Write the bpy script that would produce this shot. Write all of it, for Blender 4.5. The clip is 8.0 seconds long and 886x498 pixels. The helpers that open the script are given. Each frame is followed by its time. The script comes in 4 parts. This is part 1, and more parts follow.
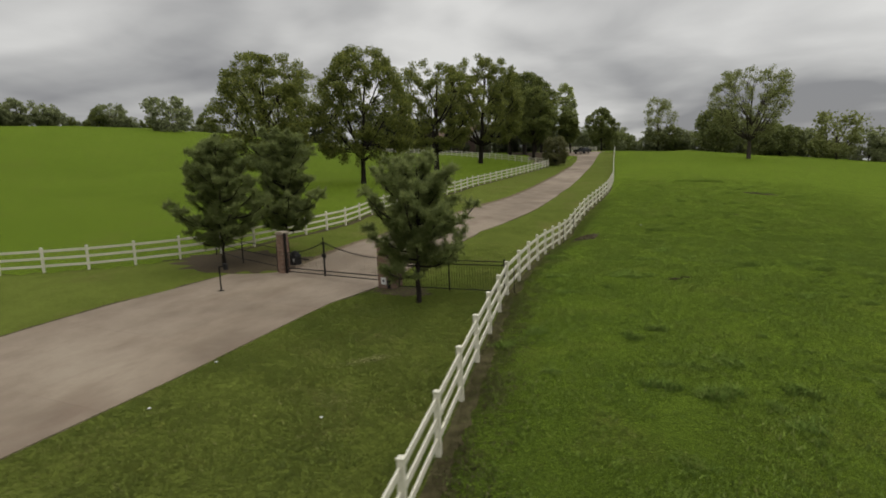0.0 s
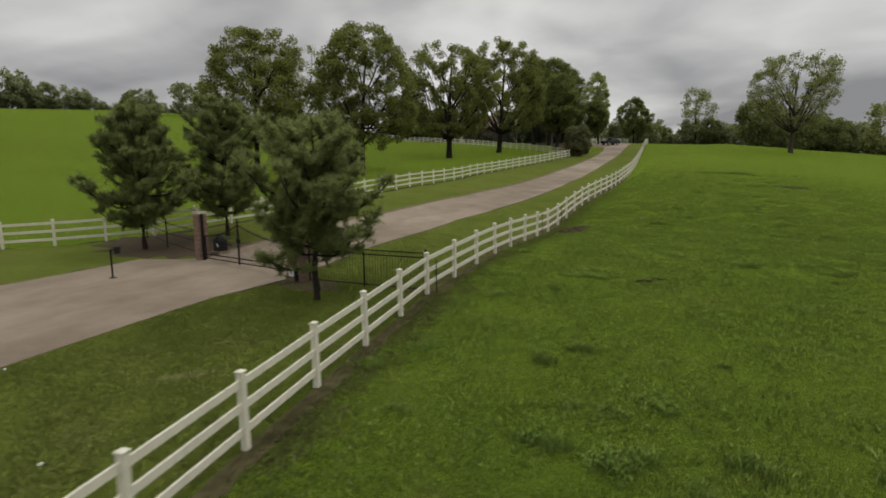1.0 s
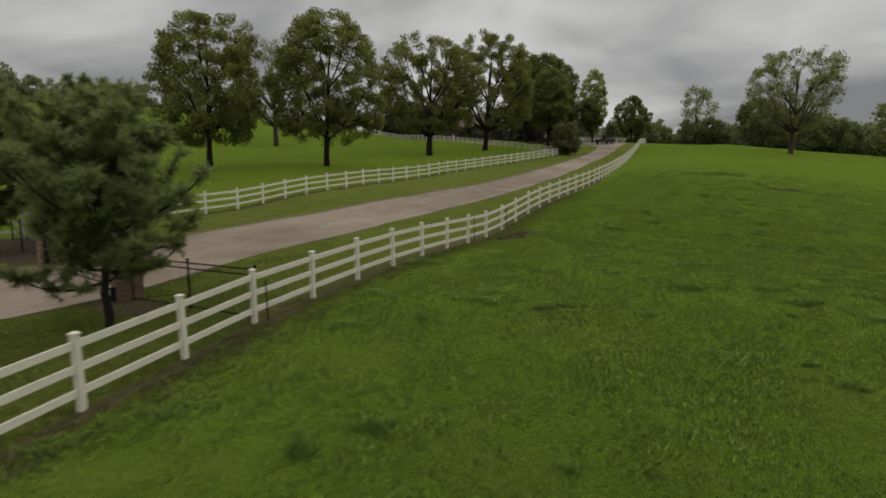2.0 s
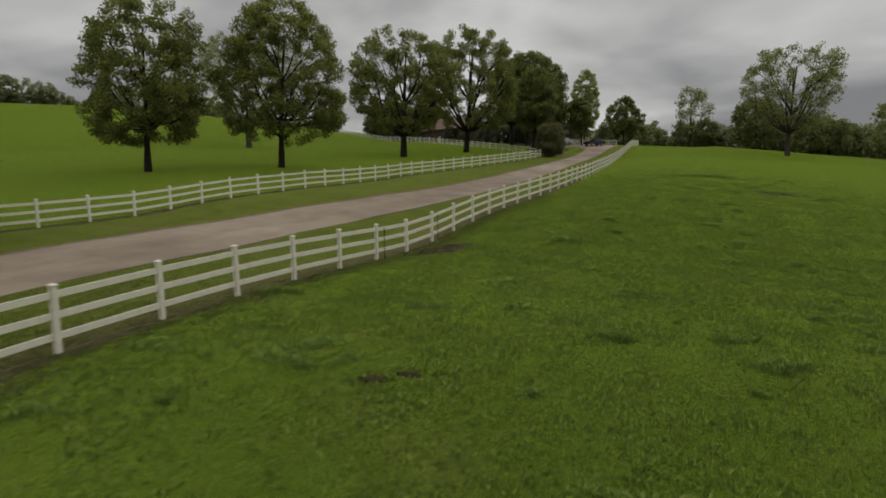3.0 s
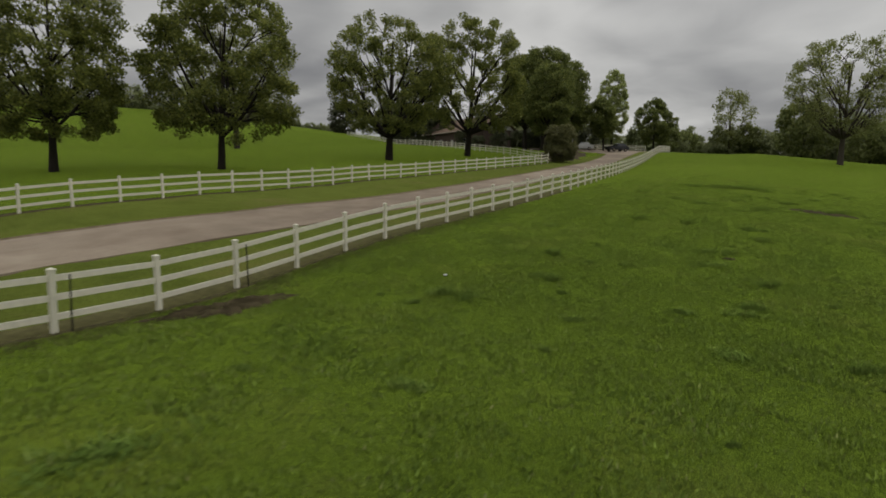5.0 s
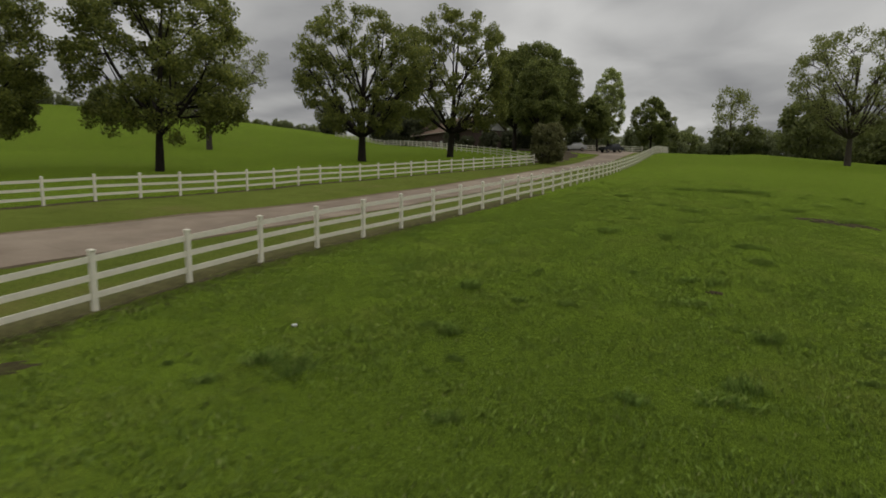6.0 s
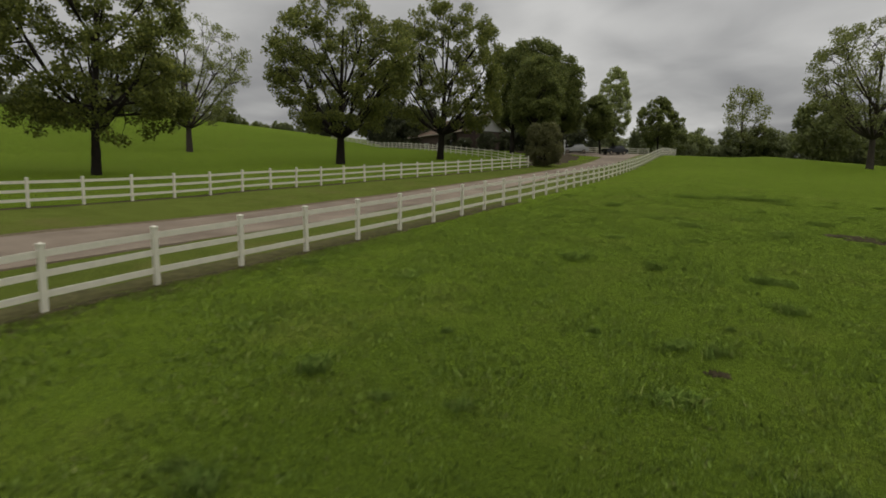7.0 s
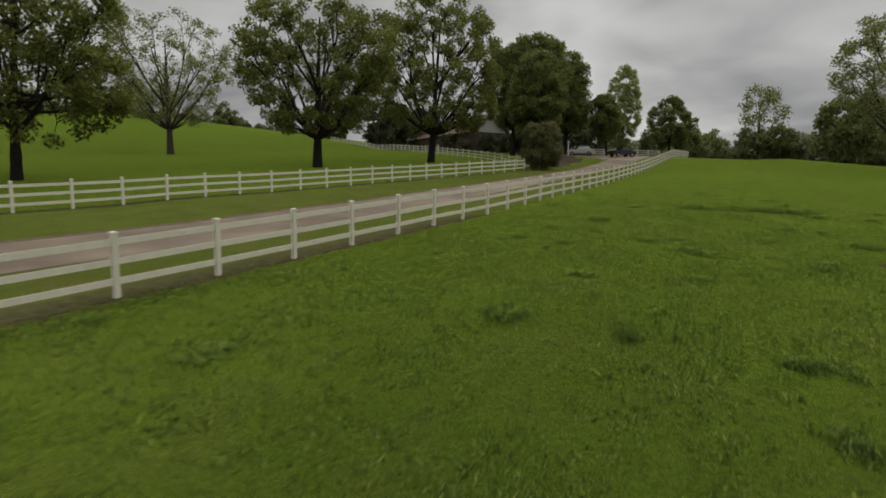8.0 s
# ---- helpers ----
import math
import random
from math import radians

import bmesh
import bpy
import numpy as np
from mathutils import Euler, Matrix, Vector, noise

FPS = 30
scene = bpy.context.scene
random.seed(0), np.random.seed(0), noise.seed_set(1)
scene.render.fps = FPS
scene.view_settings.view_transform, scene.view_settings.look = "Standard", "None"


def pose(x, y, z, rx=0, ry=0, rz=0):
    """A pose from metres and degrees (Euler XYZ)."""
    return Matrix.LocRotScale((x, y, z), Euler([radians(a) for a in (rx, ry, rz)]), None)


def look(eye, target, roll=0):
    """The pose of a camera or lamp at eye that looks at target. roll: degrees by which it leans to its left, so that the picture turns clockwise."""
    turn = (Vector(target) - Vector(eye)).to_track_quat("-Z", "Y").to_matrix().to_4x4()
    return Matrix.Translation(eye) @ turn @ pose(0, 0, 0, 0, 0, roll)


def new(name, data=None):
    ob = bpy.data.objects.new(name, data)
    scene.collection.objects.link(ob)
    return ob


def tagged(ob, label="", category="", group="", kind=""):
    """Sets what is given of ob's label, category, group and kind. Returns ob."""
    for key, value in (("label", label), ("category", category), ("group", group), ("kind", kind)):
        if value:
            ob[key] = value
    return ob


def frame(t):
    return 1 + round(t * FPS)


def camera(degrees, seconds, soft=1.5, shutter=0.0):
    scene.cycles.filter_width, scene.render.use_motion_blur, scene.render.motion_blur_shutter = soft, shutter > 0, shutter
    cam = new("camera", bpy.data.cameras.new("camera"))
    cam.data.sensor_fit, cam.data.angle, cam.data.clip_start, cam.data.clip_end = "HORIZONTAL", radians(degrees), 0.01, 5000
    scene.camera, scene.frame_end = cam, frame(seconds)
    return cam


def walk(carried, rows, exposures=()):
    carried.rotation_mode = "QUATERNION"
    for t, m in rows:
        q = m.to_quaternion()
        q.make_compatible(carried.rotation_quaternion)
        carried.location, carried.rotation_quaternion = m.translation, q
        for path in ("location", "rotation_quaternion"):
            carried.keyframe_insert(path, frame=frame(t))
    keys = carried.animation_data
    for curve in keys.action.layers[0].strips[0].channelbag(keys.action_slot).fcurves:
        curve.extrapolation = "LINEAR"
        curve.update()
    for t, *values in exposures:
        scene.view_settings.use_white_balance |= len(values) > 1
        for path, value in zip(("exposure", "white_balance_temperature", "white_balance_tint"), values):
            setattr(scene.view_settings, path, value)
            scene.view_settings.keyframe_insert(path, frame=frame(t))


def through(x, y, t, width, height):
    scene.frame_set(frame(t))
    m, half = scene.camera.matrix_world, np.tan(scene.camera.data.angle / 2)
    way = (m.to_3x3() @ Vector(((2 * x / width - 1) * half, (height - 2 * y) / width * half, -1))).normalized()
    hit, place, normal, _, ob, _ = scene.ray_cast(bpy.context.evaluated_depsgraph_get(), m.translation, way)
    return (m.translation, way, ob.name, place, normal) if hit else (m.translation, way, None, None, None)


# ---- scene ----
cam = camera(77.5, 8.0, soft=1.75, shutter=0.3)
PATH = [
    (0, (3.117, 0.126, 5.080), (2.294, 1.933, 4.835), -2.15),
    (0.5, (4.305, 2.993, 4.587), (3.438, 4.776, 4.326), -1.44),
    (1, (5.207, 6.022, 4.237), (4.271, 7.769, 3.970), -1.01),
    (1.5, (6.273, 8.909, 4.139), (5.320, 10.646, 3.865), -0.45),
    (3, (7.883, 18.580, 3.856), (6.930, 20.319, 3.599), -0.40),
    (3.5, (8.180, 21.646, 3.878), (7.219, 23.381, 3.623), -0.17),
    (4, (8.042, 24.881, 3.831), (7.017, 26.581, 3.586), 0.17),
    (4.5, (8.075, 27.998, 3.822), (7.014, 29.677, 3.583), 0.36),
    (5, (8.472, 31.056, 3.928), (7.408, 32.733, 3.692), 0.49),
    (6.5, (8.006, 40.665, 4.151), (6.925, 42.333, 3.927), 0.37),
    (7, (7.653, 43.757, 4.302), (6.555, 45.414, 4.083), 0.46),
    (7.5, (7.315, 46.933, 4.470), (6.202, 48.580, 4.254), 0.53),
    (8, (6.855, 50.252, 4.629), (5.719, 51.885, 4.419), 0.48),
]
walk(cam, [(t, look(eye, target, roll)) for t, eye, target, roll in PATH], [(0, 0.16), (1, 0.14), (1.5, 0.0), (2.8, -0.14), (8, -0.13)])

# ---- sky and light ----
world = bpy.data.worlds.new("overcast_sky")
scene.world = world
world.use_nodes = True
wn, wl = world.node_tree.nodes, world.node_tree.links
wn.clear()


def wnode(kind, **props):
    n = wn.new(kind)
    for key, value in props.items():
        if key in ("Scale", "Detail", "Roughness", "Distortion", "Fac", "Strength", "Lacunarity"):
            n.inputs[key].default_value = value
    return n


SUN_TURN, SUN_UP = 0.6, 0.95
coord = wnode("ShaderNodeTexCoord")
split = wnode("ShaderNodeSeparateXYZ")
wl.new(coord.outputs["Generated"], split.inputs[0])
# cloud sheet: direction divided by its height, so that the streaks draw together towards the horizon
low = wnode("ShaderNodeMath")
low.operation = "MAXIMUM"
low.inputs[1].default_value = 0.0
wl.new(split.outputs["Z"], low.inputs[0])
lift = wnode("ShaderNodeMath")
lift.operation = "ADD"
lift.inputs[1].default_value = 0.16
wl.new(low.outputs[0], lift.inputs[0])
inv = wnode("ShaderNodeMath")
inv.operation = "DIVIDE"
inv.inputs[0].default_value = 1.0
wl.new(lift.outputs[0], inv.inputs[1])
sheet = wnode("ShaderNodeVectorMath")
sheet.operation = "SCALE"
wl.new(coord.outputs["Generated"], sheet.inputs[0])
wl.new(inv.outputs[0], sheet.inputs["Scale"])
drift = wnode("ShaderNodeVectorMath")
drift.inputs[1].default_value = (7.3, -2.2, 1.1)
wl.new(sheet.outputs[0], drift.inputs[0])
big = wnode("ShaderNodeTexNoise", Scale=0.55, Detail=3.0, Roughness=0.5, Distortion=0.7)
fine = wnode("ShaderNodeTexNoise", Scale=1.9, Detail=5.0, Roughness=0.5, Distortion=0.3)
wl.new(drift.outputs[0], big.inputs["Vector"])
wl.new(drift.outputs[0], fine.inputs["Vector"])
both = wnode("ShaderNodeMixRGB")
both.inputs[0].default_value = 0.22
wl.new(big.outputs["Fac"], both.inputs[1])
wl.new(fine.outputs["Fac"], both.inputs[2])
ramp = wnode("ShaderNodeValToRGB")
ramp.color_ramp.elements[0].position, ramp.color_ramp.elements[0].color = 0.37, (0.228, 0.228, 0.233, 1)
ramp.color_ramp.elements[1].position, ramp.color_ramp.elements[1].color = 0.62, (0.640, 0.634, 0.614, 1)
mid_grey = ramp.color_ramp.elements.new(0.5)
mid_grey.color = (0.425, 0.422, 0.414, 1)
wl.new(both.outputs[0], ramp.inputs[0])
# an overcast sky is about three times as bright overhead as at the horizon
rise = wnode("ShaderNodeMapRange")
for key, value in (("From Min", 0.30), ("From Max", 0.95), ("To Min", 1.0), ("To Max", 3.0)):
    rise.inputs[key].default_value = value
wl.new(split.outputs["Z"], rise.inputs["Value"])
clouds = wnode("ShaderNodeBackground")
wl.new(ramp.outputs[0], clouds.inputs["Color"])
wl.new(rise.outputs[0], clouds.inputs["Strength"])
sky = wnode("ShaderNodeTexSky")
sky.sky_type, sky.sun_disc = "NISHITA", False
sky.sun_elevation, sky.sun_rotation = SUN_UP, SUN_TURN
clear = wnode("ShaderNodeBackground")
clear.inputs["Strength"].default_value = 0.05
wl.new(sky.outputs[0], clear.inputs["Color"])
veil = wnode("ShaderNodeMixShader")
veil.inputs[0].default_value = 0.94
wl.new(clear.outputs[0], veil.inputs[1])
wl.new(clouds.outputs[0], veil.inputs[2])
wout = wnode("ShaderNodeOutputWorld")
wl.new(veil.outputs[0], wout.inputs["Surface"])

sun_data = bpy.data.lights.new("sun", "SUN")
sun_data.energy, sun_data.angle, sun_data.color = 0.7, radians(30), (1.0, 0.97, 0.92)
sun = new("sun", sun_data)
sun.matrix_world = look((0, 0, 60), (-60 * math.cos(SUN_UP) * math.sin(SUN_TURN), -60 * math.cos(SUN_UP) * math.cos(SUN_TURN), 60 - 60 * math.sin(SUN_UP)))


# ---- materials ----
def material(name, rough=0.8, spec=0.3, metal=0.0):
    m = bpy.data.materials.new(name)
    m.use_nodes = True
    b = m.node_tree.nodes["Principled BSDF"]
    b.inputs["Roughness"].default_value = rough
    b.inputs["Specular IOR Level"].default_value = spec
    b.inputs["Metallic"].default_value = metal
    return m, m.node_tree.nodes, m.node_tree.links, b


def noise_of(nodes, links, scale, detail=4.0, rough=0.55, stretch=None):
    c = nodes.new("ShaderNodeNewGeometry")
    n = nodes.new("ShaderNodeTexNoise")
    n.inputs["Scale"].default_value, n.inputs["Detail"].default_value, n.inputs["Roughness"].default_value = scale, detail, rough
    if stretch:
        mp = nodes.new("ShaderNodeMapping")
        mp.inputs["Scale"].default_value = stretch
        links.new(c.outputs["Position"], mp.inputs[0])
        links.new(mp.outputs[0], n.inputs["Vector"])
    else:
        links.new(c.outputs["Position"], n.inputs["Vector"])
    return n.outputs["Fac"]


def ramp_of(nodes, links, value, stops):
    r = nodes.new("ShaderNodeValToRGB")
    r.color_ramp.elements[0].position, r.color_ramp.elements[0].color = stops[0][0], (*stops[0][1], 1)
    r.color_ramp.elements[1].position, r.color_ramp.elements[1].color = stops[-1][0], (*stops[-1][1], 1)
    for p, c in stops[1:-1]:
        r.color_ramp.elements.new(p).color = (*c, 1)
    links.new(value, r.inputs[0])
    return r.outputs[0]


def mix_of(nodes, links, fac, a, b, mode="MIX"):
    x = nodes.new("ShaderNodeMixRGB")
    x.blend_type = mode
    for slot, v in ((0, fac), (1, a), (2, b)):
        if isinstance(v, (int, float)):
            x.inputs[slot].default_value = v
        elif isinstance(v, tuple):
            x.inputs[slot].default_value = (*v, 1)
        else:
            links.new(v, x.inputs[slot])
    return x.outputs[0]


def bump_of(nodes, links, b, value, strength, distance):
    n = nodes.new("ShaderNodeBump")
    n.inputs["Strength"].default_value, n.inputs["Distance"].default_value = strength, distance
    links.new(value, n.inputs["Height"])
    links.new(n.outputs[0], b.inputs["Normal"])


def soft_normal(n, l, shaders, share):
    """Small leaves and blades are shaded as the bent, curled things they are: their flat normals lean towards the sky."""
    g = n.new("ShaderNodeNewGeometry")
    x = n.new("ShaderNodeMix")
    x.data_type = "VECTOR"
    x.inputs[0].default_value = share
    l.new(g.outputs["Normal"], x.inputs[4])
    x.inputs[5].default_value = (0.0, 0.0, 1.0)
    v = n.new("ShaderNodeVectorMath")
    v.operation = "NORMALIZE"
    l.new(x.outputs[1], v.inputs[0])
    for sh in shaders:
        l.new(v.outputs[0], sh.inputs["Normal"])


def grass_material(name, dark, main, light, dry, dry_at, sheen=0.30):
    m, n, l, b = material(name, 1.0, 0.03)
    wide = ramp_of(n, l, noise_of(n, l, 0.045, 3.0), [(0.30, dark), (0.52, main), (0.74, light)])
    patch = noise_of(n, l, 0.55, 5.0, 0.65)
    blades = noise_of(n, l, 11.0, 6.0, 0.75)
    c = mix_of(n, l, ramp_of(n, l, patch, [(0.40, (0.0, 0.0, 0.0)), (0.72, (0.75, 0.75, 0.75))]), wide, mix_of(n, l, 1.0, wide, (0.60, 0.63, 0.60), "MULTIPLY"))
    c = mix_of(n, l, ramp_of(n, l, noise_of(n, l, 0.23, 6.0, 0.7), [(dry_at, (0.0, 0.0, 0.0)), (dry_at + 0.16, (0.8, 0.8, 0.8))]), c, dry)
    c = mix_of(n, l, 1.0, c, ramp_of(n, l, blades, [(0.3, (0.58, 0.60, 0.54)), (0.7, (1.38, 1.36, 1.32))]), "MULTIPLY")
    l.new(c, b.inputs["Base Color"])
    b.inputs["Sheen Weight"].default_value, b.inputs["Sheen Roughness"].default_value = sheen, 0.35
    b.inputs["Sheen Tint"].default_value = (0.43, 0.62, 0.05, 1)
    bump_of(n, l, b, blades, 0.8, 0.06)
    return m


PASTURE = grass_material("pasture_grass", (0.029, 0.045, 0.0075), (0.038, 0.058, 0.009), (0.050, 0.073, 0.011), (0.060, 0.060, 0.018), 0.52, 0.92)
LAWN = grass_material("mown_lawn", (0.082, 0.100, 0.020), (0.098, 0.118, 0.024), (0.114, 0.135, 0.029), (0.120, 0.108, 0.038), 0.53, 0.16)


def blade_material(name, dark, main, light, dry):
    m, n, l, b = material(name, 0.9, 0.05)
    g = n.new("ShaderNodeNewGeometry")
    c = ramp_of(n, l, g.outputs["Random Per Island"], [(0.0, dark), (0.5, main), (0.88, light), (1.0, dry)])
    c = mix_of(n, l, ramp_of(n, l, noise_of(n, l, 0.4, 4.0), [(0.42, (0.0, 0.0, 0.0)), (0.66, (0.9, 0.9, 0.9))]), c, mix_of(n, l, 1.0, c, (0.76, 0.82, 0.84), "MULTIPLY"))
    c = mix_of(n, l, ramp_of(n, l, noise_of(n, l, 1.3, 5.0, 0.7), [(0.56, (0.0, 0.0, 0.0)), (0.74, (0.6, 0.6, 0.6))]), c, mix_of(n, l, 1.0, c, (1.12, 0.84, 0.72), "MULTIPLY"))
    l.new(c, b.inputs["Base Color"])
    b.inputs["Sheen Weight"].default_value, b.inputs["Sheen Roughness"].default_value = 1.0, 0.34
    b.inputs["Sheen Tint"].default_value = (0.70, 1.0, 0.12, 1)
    soft_normal(n, l, [b], 0.82)
    return m


BLADES = blade_material("grass_blades", (0.128, 0.186, 0.030), (0.156, 0.224, 0.037), (0.188, 0.262, 0.046), (0.235, 0.240, 0.090))
LAWN_BLADES = blade_material("lawn_blades", (0.120, 0.148, 0.030), (0.150, 0.182, 0.037), (0.180, 0.212, 0.046), (0.225, 0.208, 0.085))


def concrete_material():
    m, n, l, b = material("drive_concrete", 0.85, 0.25)
    wide = ramp_of(n, l, noise_of(n, l, 0.16, 5.0, 0.6), [(0.36, (0.150, 0.116, 0.083)), (0.50, (0.222, 0.177, 0.130)), (0.67, (0.286, 0.237, 0.178))])
    streak = noise_of(n, l, 0.8, 6.0, 0.68, (1.0, 0.45, 1.0))
    c = mix_of(n, l, ramp_of(n, l, streak, [(0.46, (0.0, 0.0, 0.0)), (0.74, (0.6, 0.6, 0.6))]), wide, (0.150, 0.106, 0.074))
    grit = noise_of(n, l, 40.0, 4.0, 0.7)
    c = mix_of(n, l, 1.0, c, ramp_of(n, l, grit, [(0.3, (0.82, 0.82, 0.82)), (0.7, (1.14, 1.14, 1.14))]), "MULTIPLY")
    info = n.new("ShaderNodeObjectInfo")
    c = mix_of(n, l, 1.0, c, ramp_of(n, l, info.outputs["Random"], [(0.0, (0.97, 0.97, 0.97)), (1.0, (1.03, 1.03, 1.02))]), "MULTIPLY")
    l.new(c, b.inputs["Base Color"])
    bump_of(n, l, b, grit, 0.25, 0.01)
    return m


CONCRETE = concrete_material()


def plain_material(name, colour, vary, scale, rough, spec=0.3, metal=0.0, bump=0.0, dirt=None):
    m, n, l, b = material(name, rough, spec, metal)
    v = noise_of(n, l, scale, 5.0, 0.6)
    lo, hi = tuple(c * (1 - vary) for c in colour), tuple(c * (1 + vary) for c in colour)
    c = ramp_of(n, l, v, [(0.3, lo), (0.7, hi)])
    if dirt:
        c = mix_of(n, l, ramp_of(n, l, noise_of(n, l, scale * 0.35, 6.0, 0.7), [(0.55, (0.0, 0.0, 0.0)), (0.8, (0.7, 0.7, 0.7))]), c, dirt)
    l.new(c, b.inputs["Base Color"])
    if bump:
        bump_of(n, l, b, v, 0.5, bump)
    return m


WHITE = plain_material("white_vinyl", (0.63, 0.60, 0.485), 0.06, 5.0, 0.45, 0.4, dirt=(0.42, 0.42, 0.33))
IRON = plain_material("black_iron", (0.012, 0.011, 0.010), 0.3, 8.0, 0.6, 0.15)
SOIL = plain_material("bare_soil", (0.050, 0.041, 0.022), 0.4, 3.0, 0.95, 0.05, bump=0.04, dirt=(0.070, 0.088, 0.018))
# brown thatch tone; along the apron it also carries the edge's painted shade
THATCH_SHADE = plain_material("thatch_and_shade", (0.064, 0.056, 0.027), 0.4, 3.0, 0.95, 0.05, bump=0.03, dirt=(0.058, 0.076, 0.018))
SHOULDER = plain_material("dirt_shoulder", (0.135, 0.106, 0.066), 0.3, 3.0, 0.95, 0.05, bump=0.02, dirt=(0.082, 0.096, 0.026))
DRY_GRASS = plain_material("thin_dry_grass", (0.088, 0.082, 0.034), 0.3, 4.0, 0.95, 0.05, bump=0.03, dirt=(0.078, 0.098, 0.022))
MULCH = plain_material("bark_mulch", (0.066, 0.051, 0.031), 0.35, 14.0, 0.95, 0.1, bump=0.04, dirt=(0.090, 0.080, 0.035))
BARK = plain_material("dark_bark", (0.026, 0.021, 0.016), 0.4, 6.0, 0.9, 0.2, bump=0.05)
PALE_BARK = plain_material("grey_bark", (0.066, 0.055, 0.042), 0.35, 6.0, 0.9, 0.2, bump=0.05)
MORTAR = plain_material("mortar", (0.27, 0.24, 0.20), 0.15, 20.0, 0.95, 0.1)
CAPSTONE = plain_material("cap_stone", (0.33, 0.28, 0.22), 0.15, 8.0, 0.85, 0.2)
PAPER = plain_material("white_plate", (0.62, 0.62, 0.60), 0.04, 8.0, 0.5, 0.4)
PLASTIC = plain_material("black_plastic", (0.012, 0.012, 0.012), 0.15, 8.0, 0.55, 0.2)
ROOF = plain_material("brown_shingles", (0.150, 0.108, 0.082), 0.3, 2.0, 0.95, 0.05, bump=0.03)
RED_WALL = plain_material("brown_brick_wall", (0.075, 0.052, 0.042), 0.3, 3.0, 0.9, 0.2)
PALE_WALL = plain_material("pale_siding", (0.45, 0.44, 0.42), 0.08, 2.0, 0.7, 0.3)


def brick_material():
    m, n, l, b = material("clay_brick", 0.9, 0.2)
    info = n.new("ShaderNodeObjectInfo")
    c = ramp_of(n, l, info.outputs["Random"], [(0.0, (0.150, 0.092, 0.066)), (0.4, (0.215, 0.135, 0.098)), (0.75, (0.270, 0.182, 0.134)), (1.0, (0.190, 0.140, 0.110))])
    v = noise_of(n, l, 30.0, 4.0, 0.7)
    c = mix_of(n, l, 1.0, c, ramp_of(n, l, v, [(0.3, (0.8, 0.8, 0.8)), (0.7, (1.2, 1.2, 1.2))]), "MULTIPLY")
    l.new(c, b.inputs["Base Color"])
    bump_of(n, l, b, v, 0.4, 0.004)
    return m


BRICK = brick_material()


def leaf_material(name, dark, main, light, through=0.35):
    m, n, l, b = material(name, 0.65, 0.25)
    g = n.new("ShaderNodeNewGeometry")
    c = ramp_of(n, l, g.outputs["Random Per Island"], [(0.0, dark), (0.55, main), (1.0, light)])
    c = mix_of(n, l, ramp_of(n, l, noise_of(n, l, 0.5, 3.0), [(0.4, (0.0, 0.0, 0.0)), (0.7, (0.6, 0.6, 0.6))]), c, mix_of(n, l, 1.0, c, (0.72, 0.74, 0.70), "MULTIPLY"))
    l.new(c, b.inputs["Base Color"])
    t = n.new("ShaderNodeBsdfTranslucent")
    l.new(c, t.inputs["Color"])
    soft_normal(n, l, [b], 0.55)
    x = n.new("ShaderNodeMixShader")
    x.inputs[0].default_value = through
    l.new(b.outputs[0], x.inputs[1])
    l.new(t.outputs[0], x.inputs[2])
    l.new(x.outputs[0], n["Material Output"].inputs["Surface"])
    return m


OAK_LEAF = leaf_material("oak_leaves", (0.112, 0.134, 0.028), (0.186, 0.212, 0.041), (0.305, 0.326, 0.062), 0.5)
DARK_LEAF = leaf_material("dark_leaves", (0.108, 0.132, 0.034), (0.172, 0.204, 0.048), (0.262, 0.290, 0.068), 0.5)
SPRING_LEAF = leaf_material("spring_leaves", (0.170, 0.195, 0.052), (0.235, 0.262, 0.072), (0.305, 0.330, 0.105), 0.5)
POPLAR_LEAF = leaf_material("poplar_leaves", (0.270, 0.315, 0.095), (0.380, 0.430, 0.140), (0.480, 0.520, 0.190), 0.5)
NEEDLE = leaf_material("pine_needles", (0.126, 0.160, 0.048), (0.225, 0.268, 0.082), (0.380, 0.425, 0.148), 0.5)
# distance haze is painted into these leaves: raised brightness and more blue
HAZED_FAR_LEAF = leaf_material("hazed_far_leaves", (0.175, 0.202, 0.092), (0.255, 0.285, 0.122), (0.330, 0.360, 0.160), 0.5)
HEDGE_LEAF = leaf_material("hedge_leaves", (0.050, 0.058, 0.026), (0.076, 0.086, 0.036), (0.110, 0.120, 0.048), 0.4)
FRESH_LEAF = leaf_material("fresh_leaves", (0.120, 0.145, 0.042), (0.175, 0.205, 0.056), (0.245, 0.275, 0.078), 0.5)
SHRUB_LEAF = leaf_material("shrub_leaves", (0.110, 0.112, 0.040), (0.155, 0.156, 0.054), (0.205, 0.200, 0.072), 0.4)

# ---- the lie of the land ----
LAND_Y = (-400, -60, 0, 9.8, 14.6, 19.4, 24.2, 26.7, 29.1, 31.6, 36, 38.8, 41.2, 43.7, 46.1, 48.5, 51, 53.3, 58.2, 63, 68, 73, 77.6, 82.5, 92, 101, 120, 150, 186, 230, 300, 500, 1600)
LAND_Z = (-6, -3.2, -1.32, -0.64, -0.22, 0.08, 0.37, 0.51, 0.60, 0.63, 0.61, 0.58, 0.78, 1.10, 1.41, 1.66, 1.88, 2.04, 2.42, 2.79, 3.19, 3.47, 3.83, 4.20, 4.87, 5.57, 7.0, 9.9, 11.6, 13.2, 14, 14, 14)

# the strip that carries the drive and its lawns rises more evenly than the fence line
DRIVE_Y = (34, 38, 41, 44, 49, 53, 58, 64, 75, 90, 105, 130, 160)
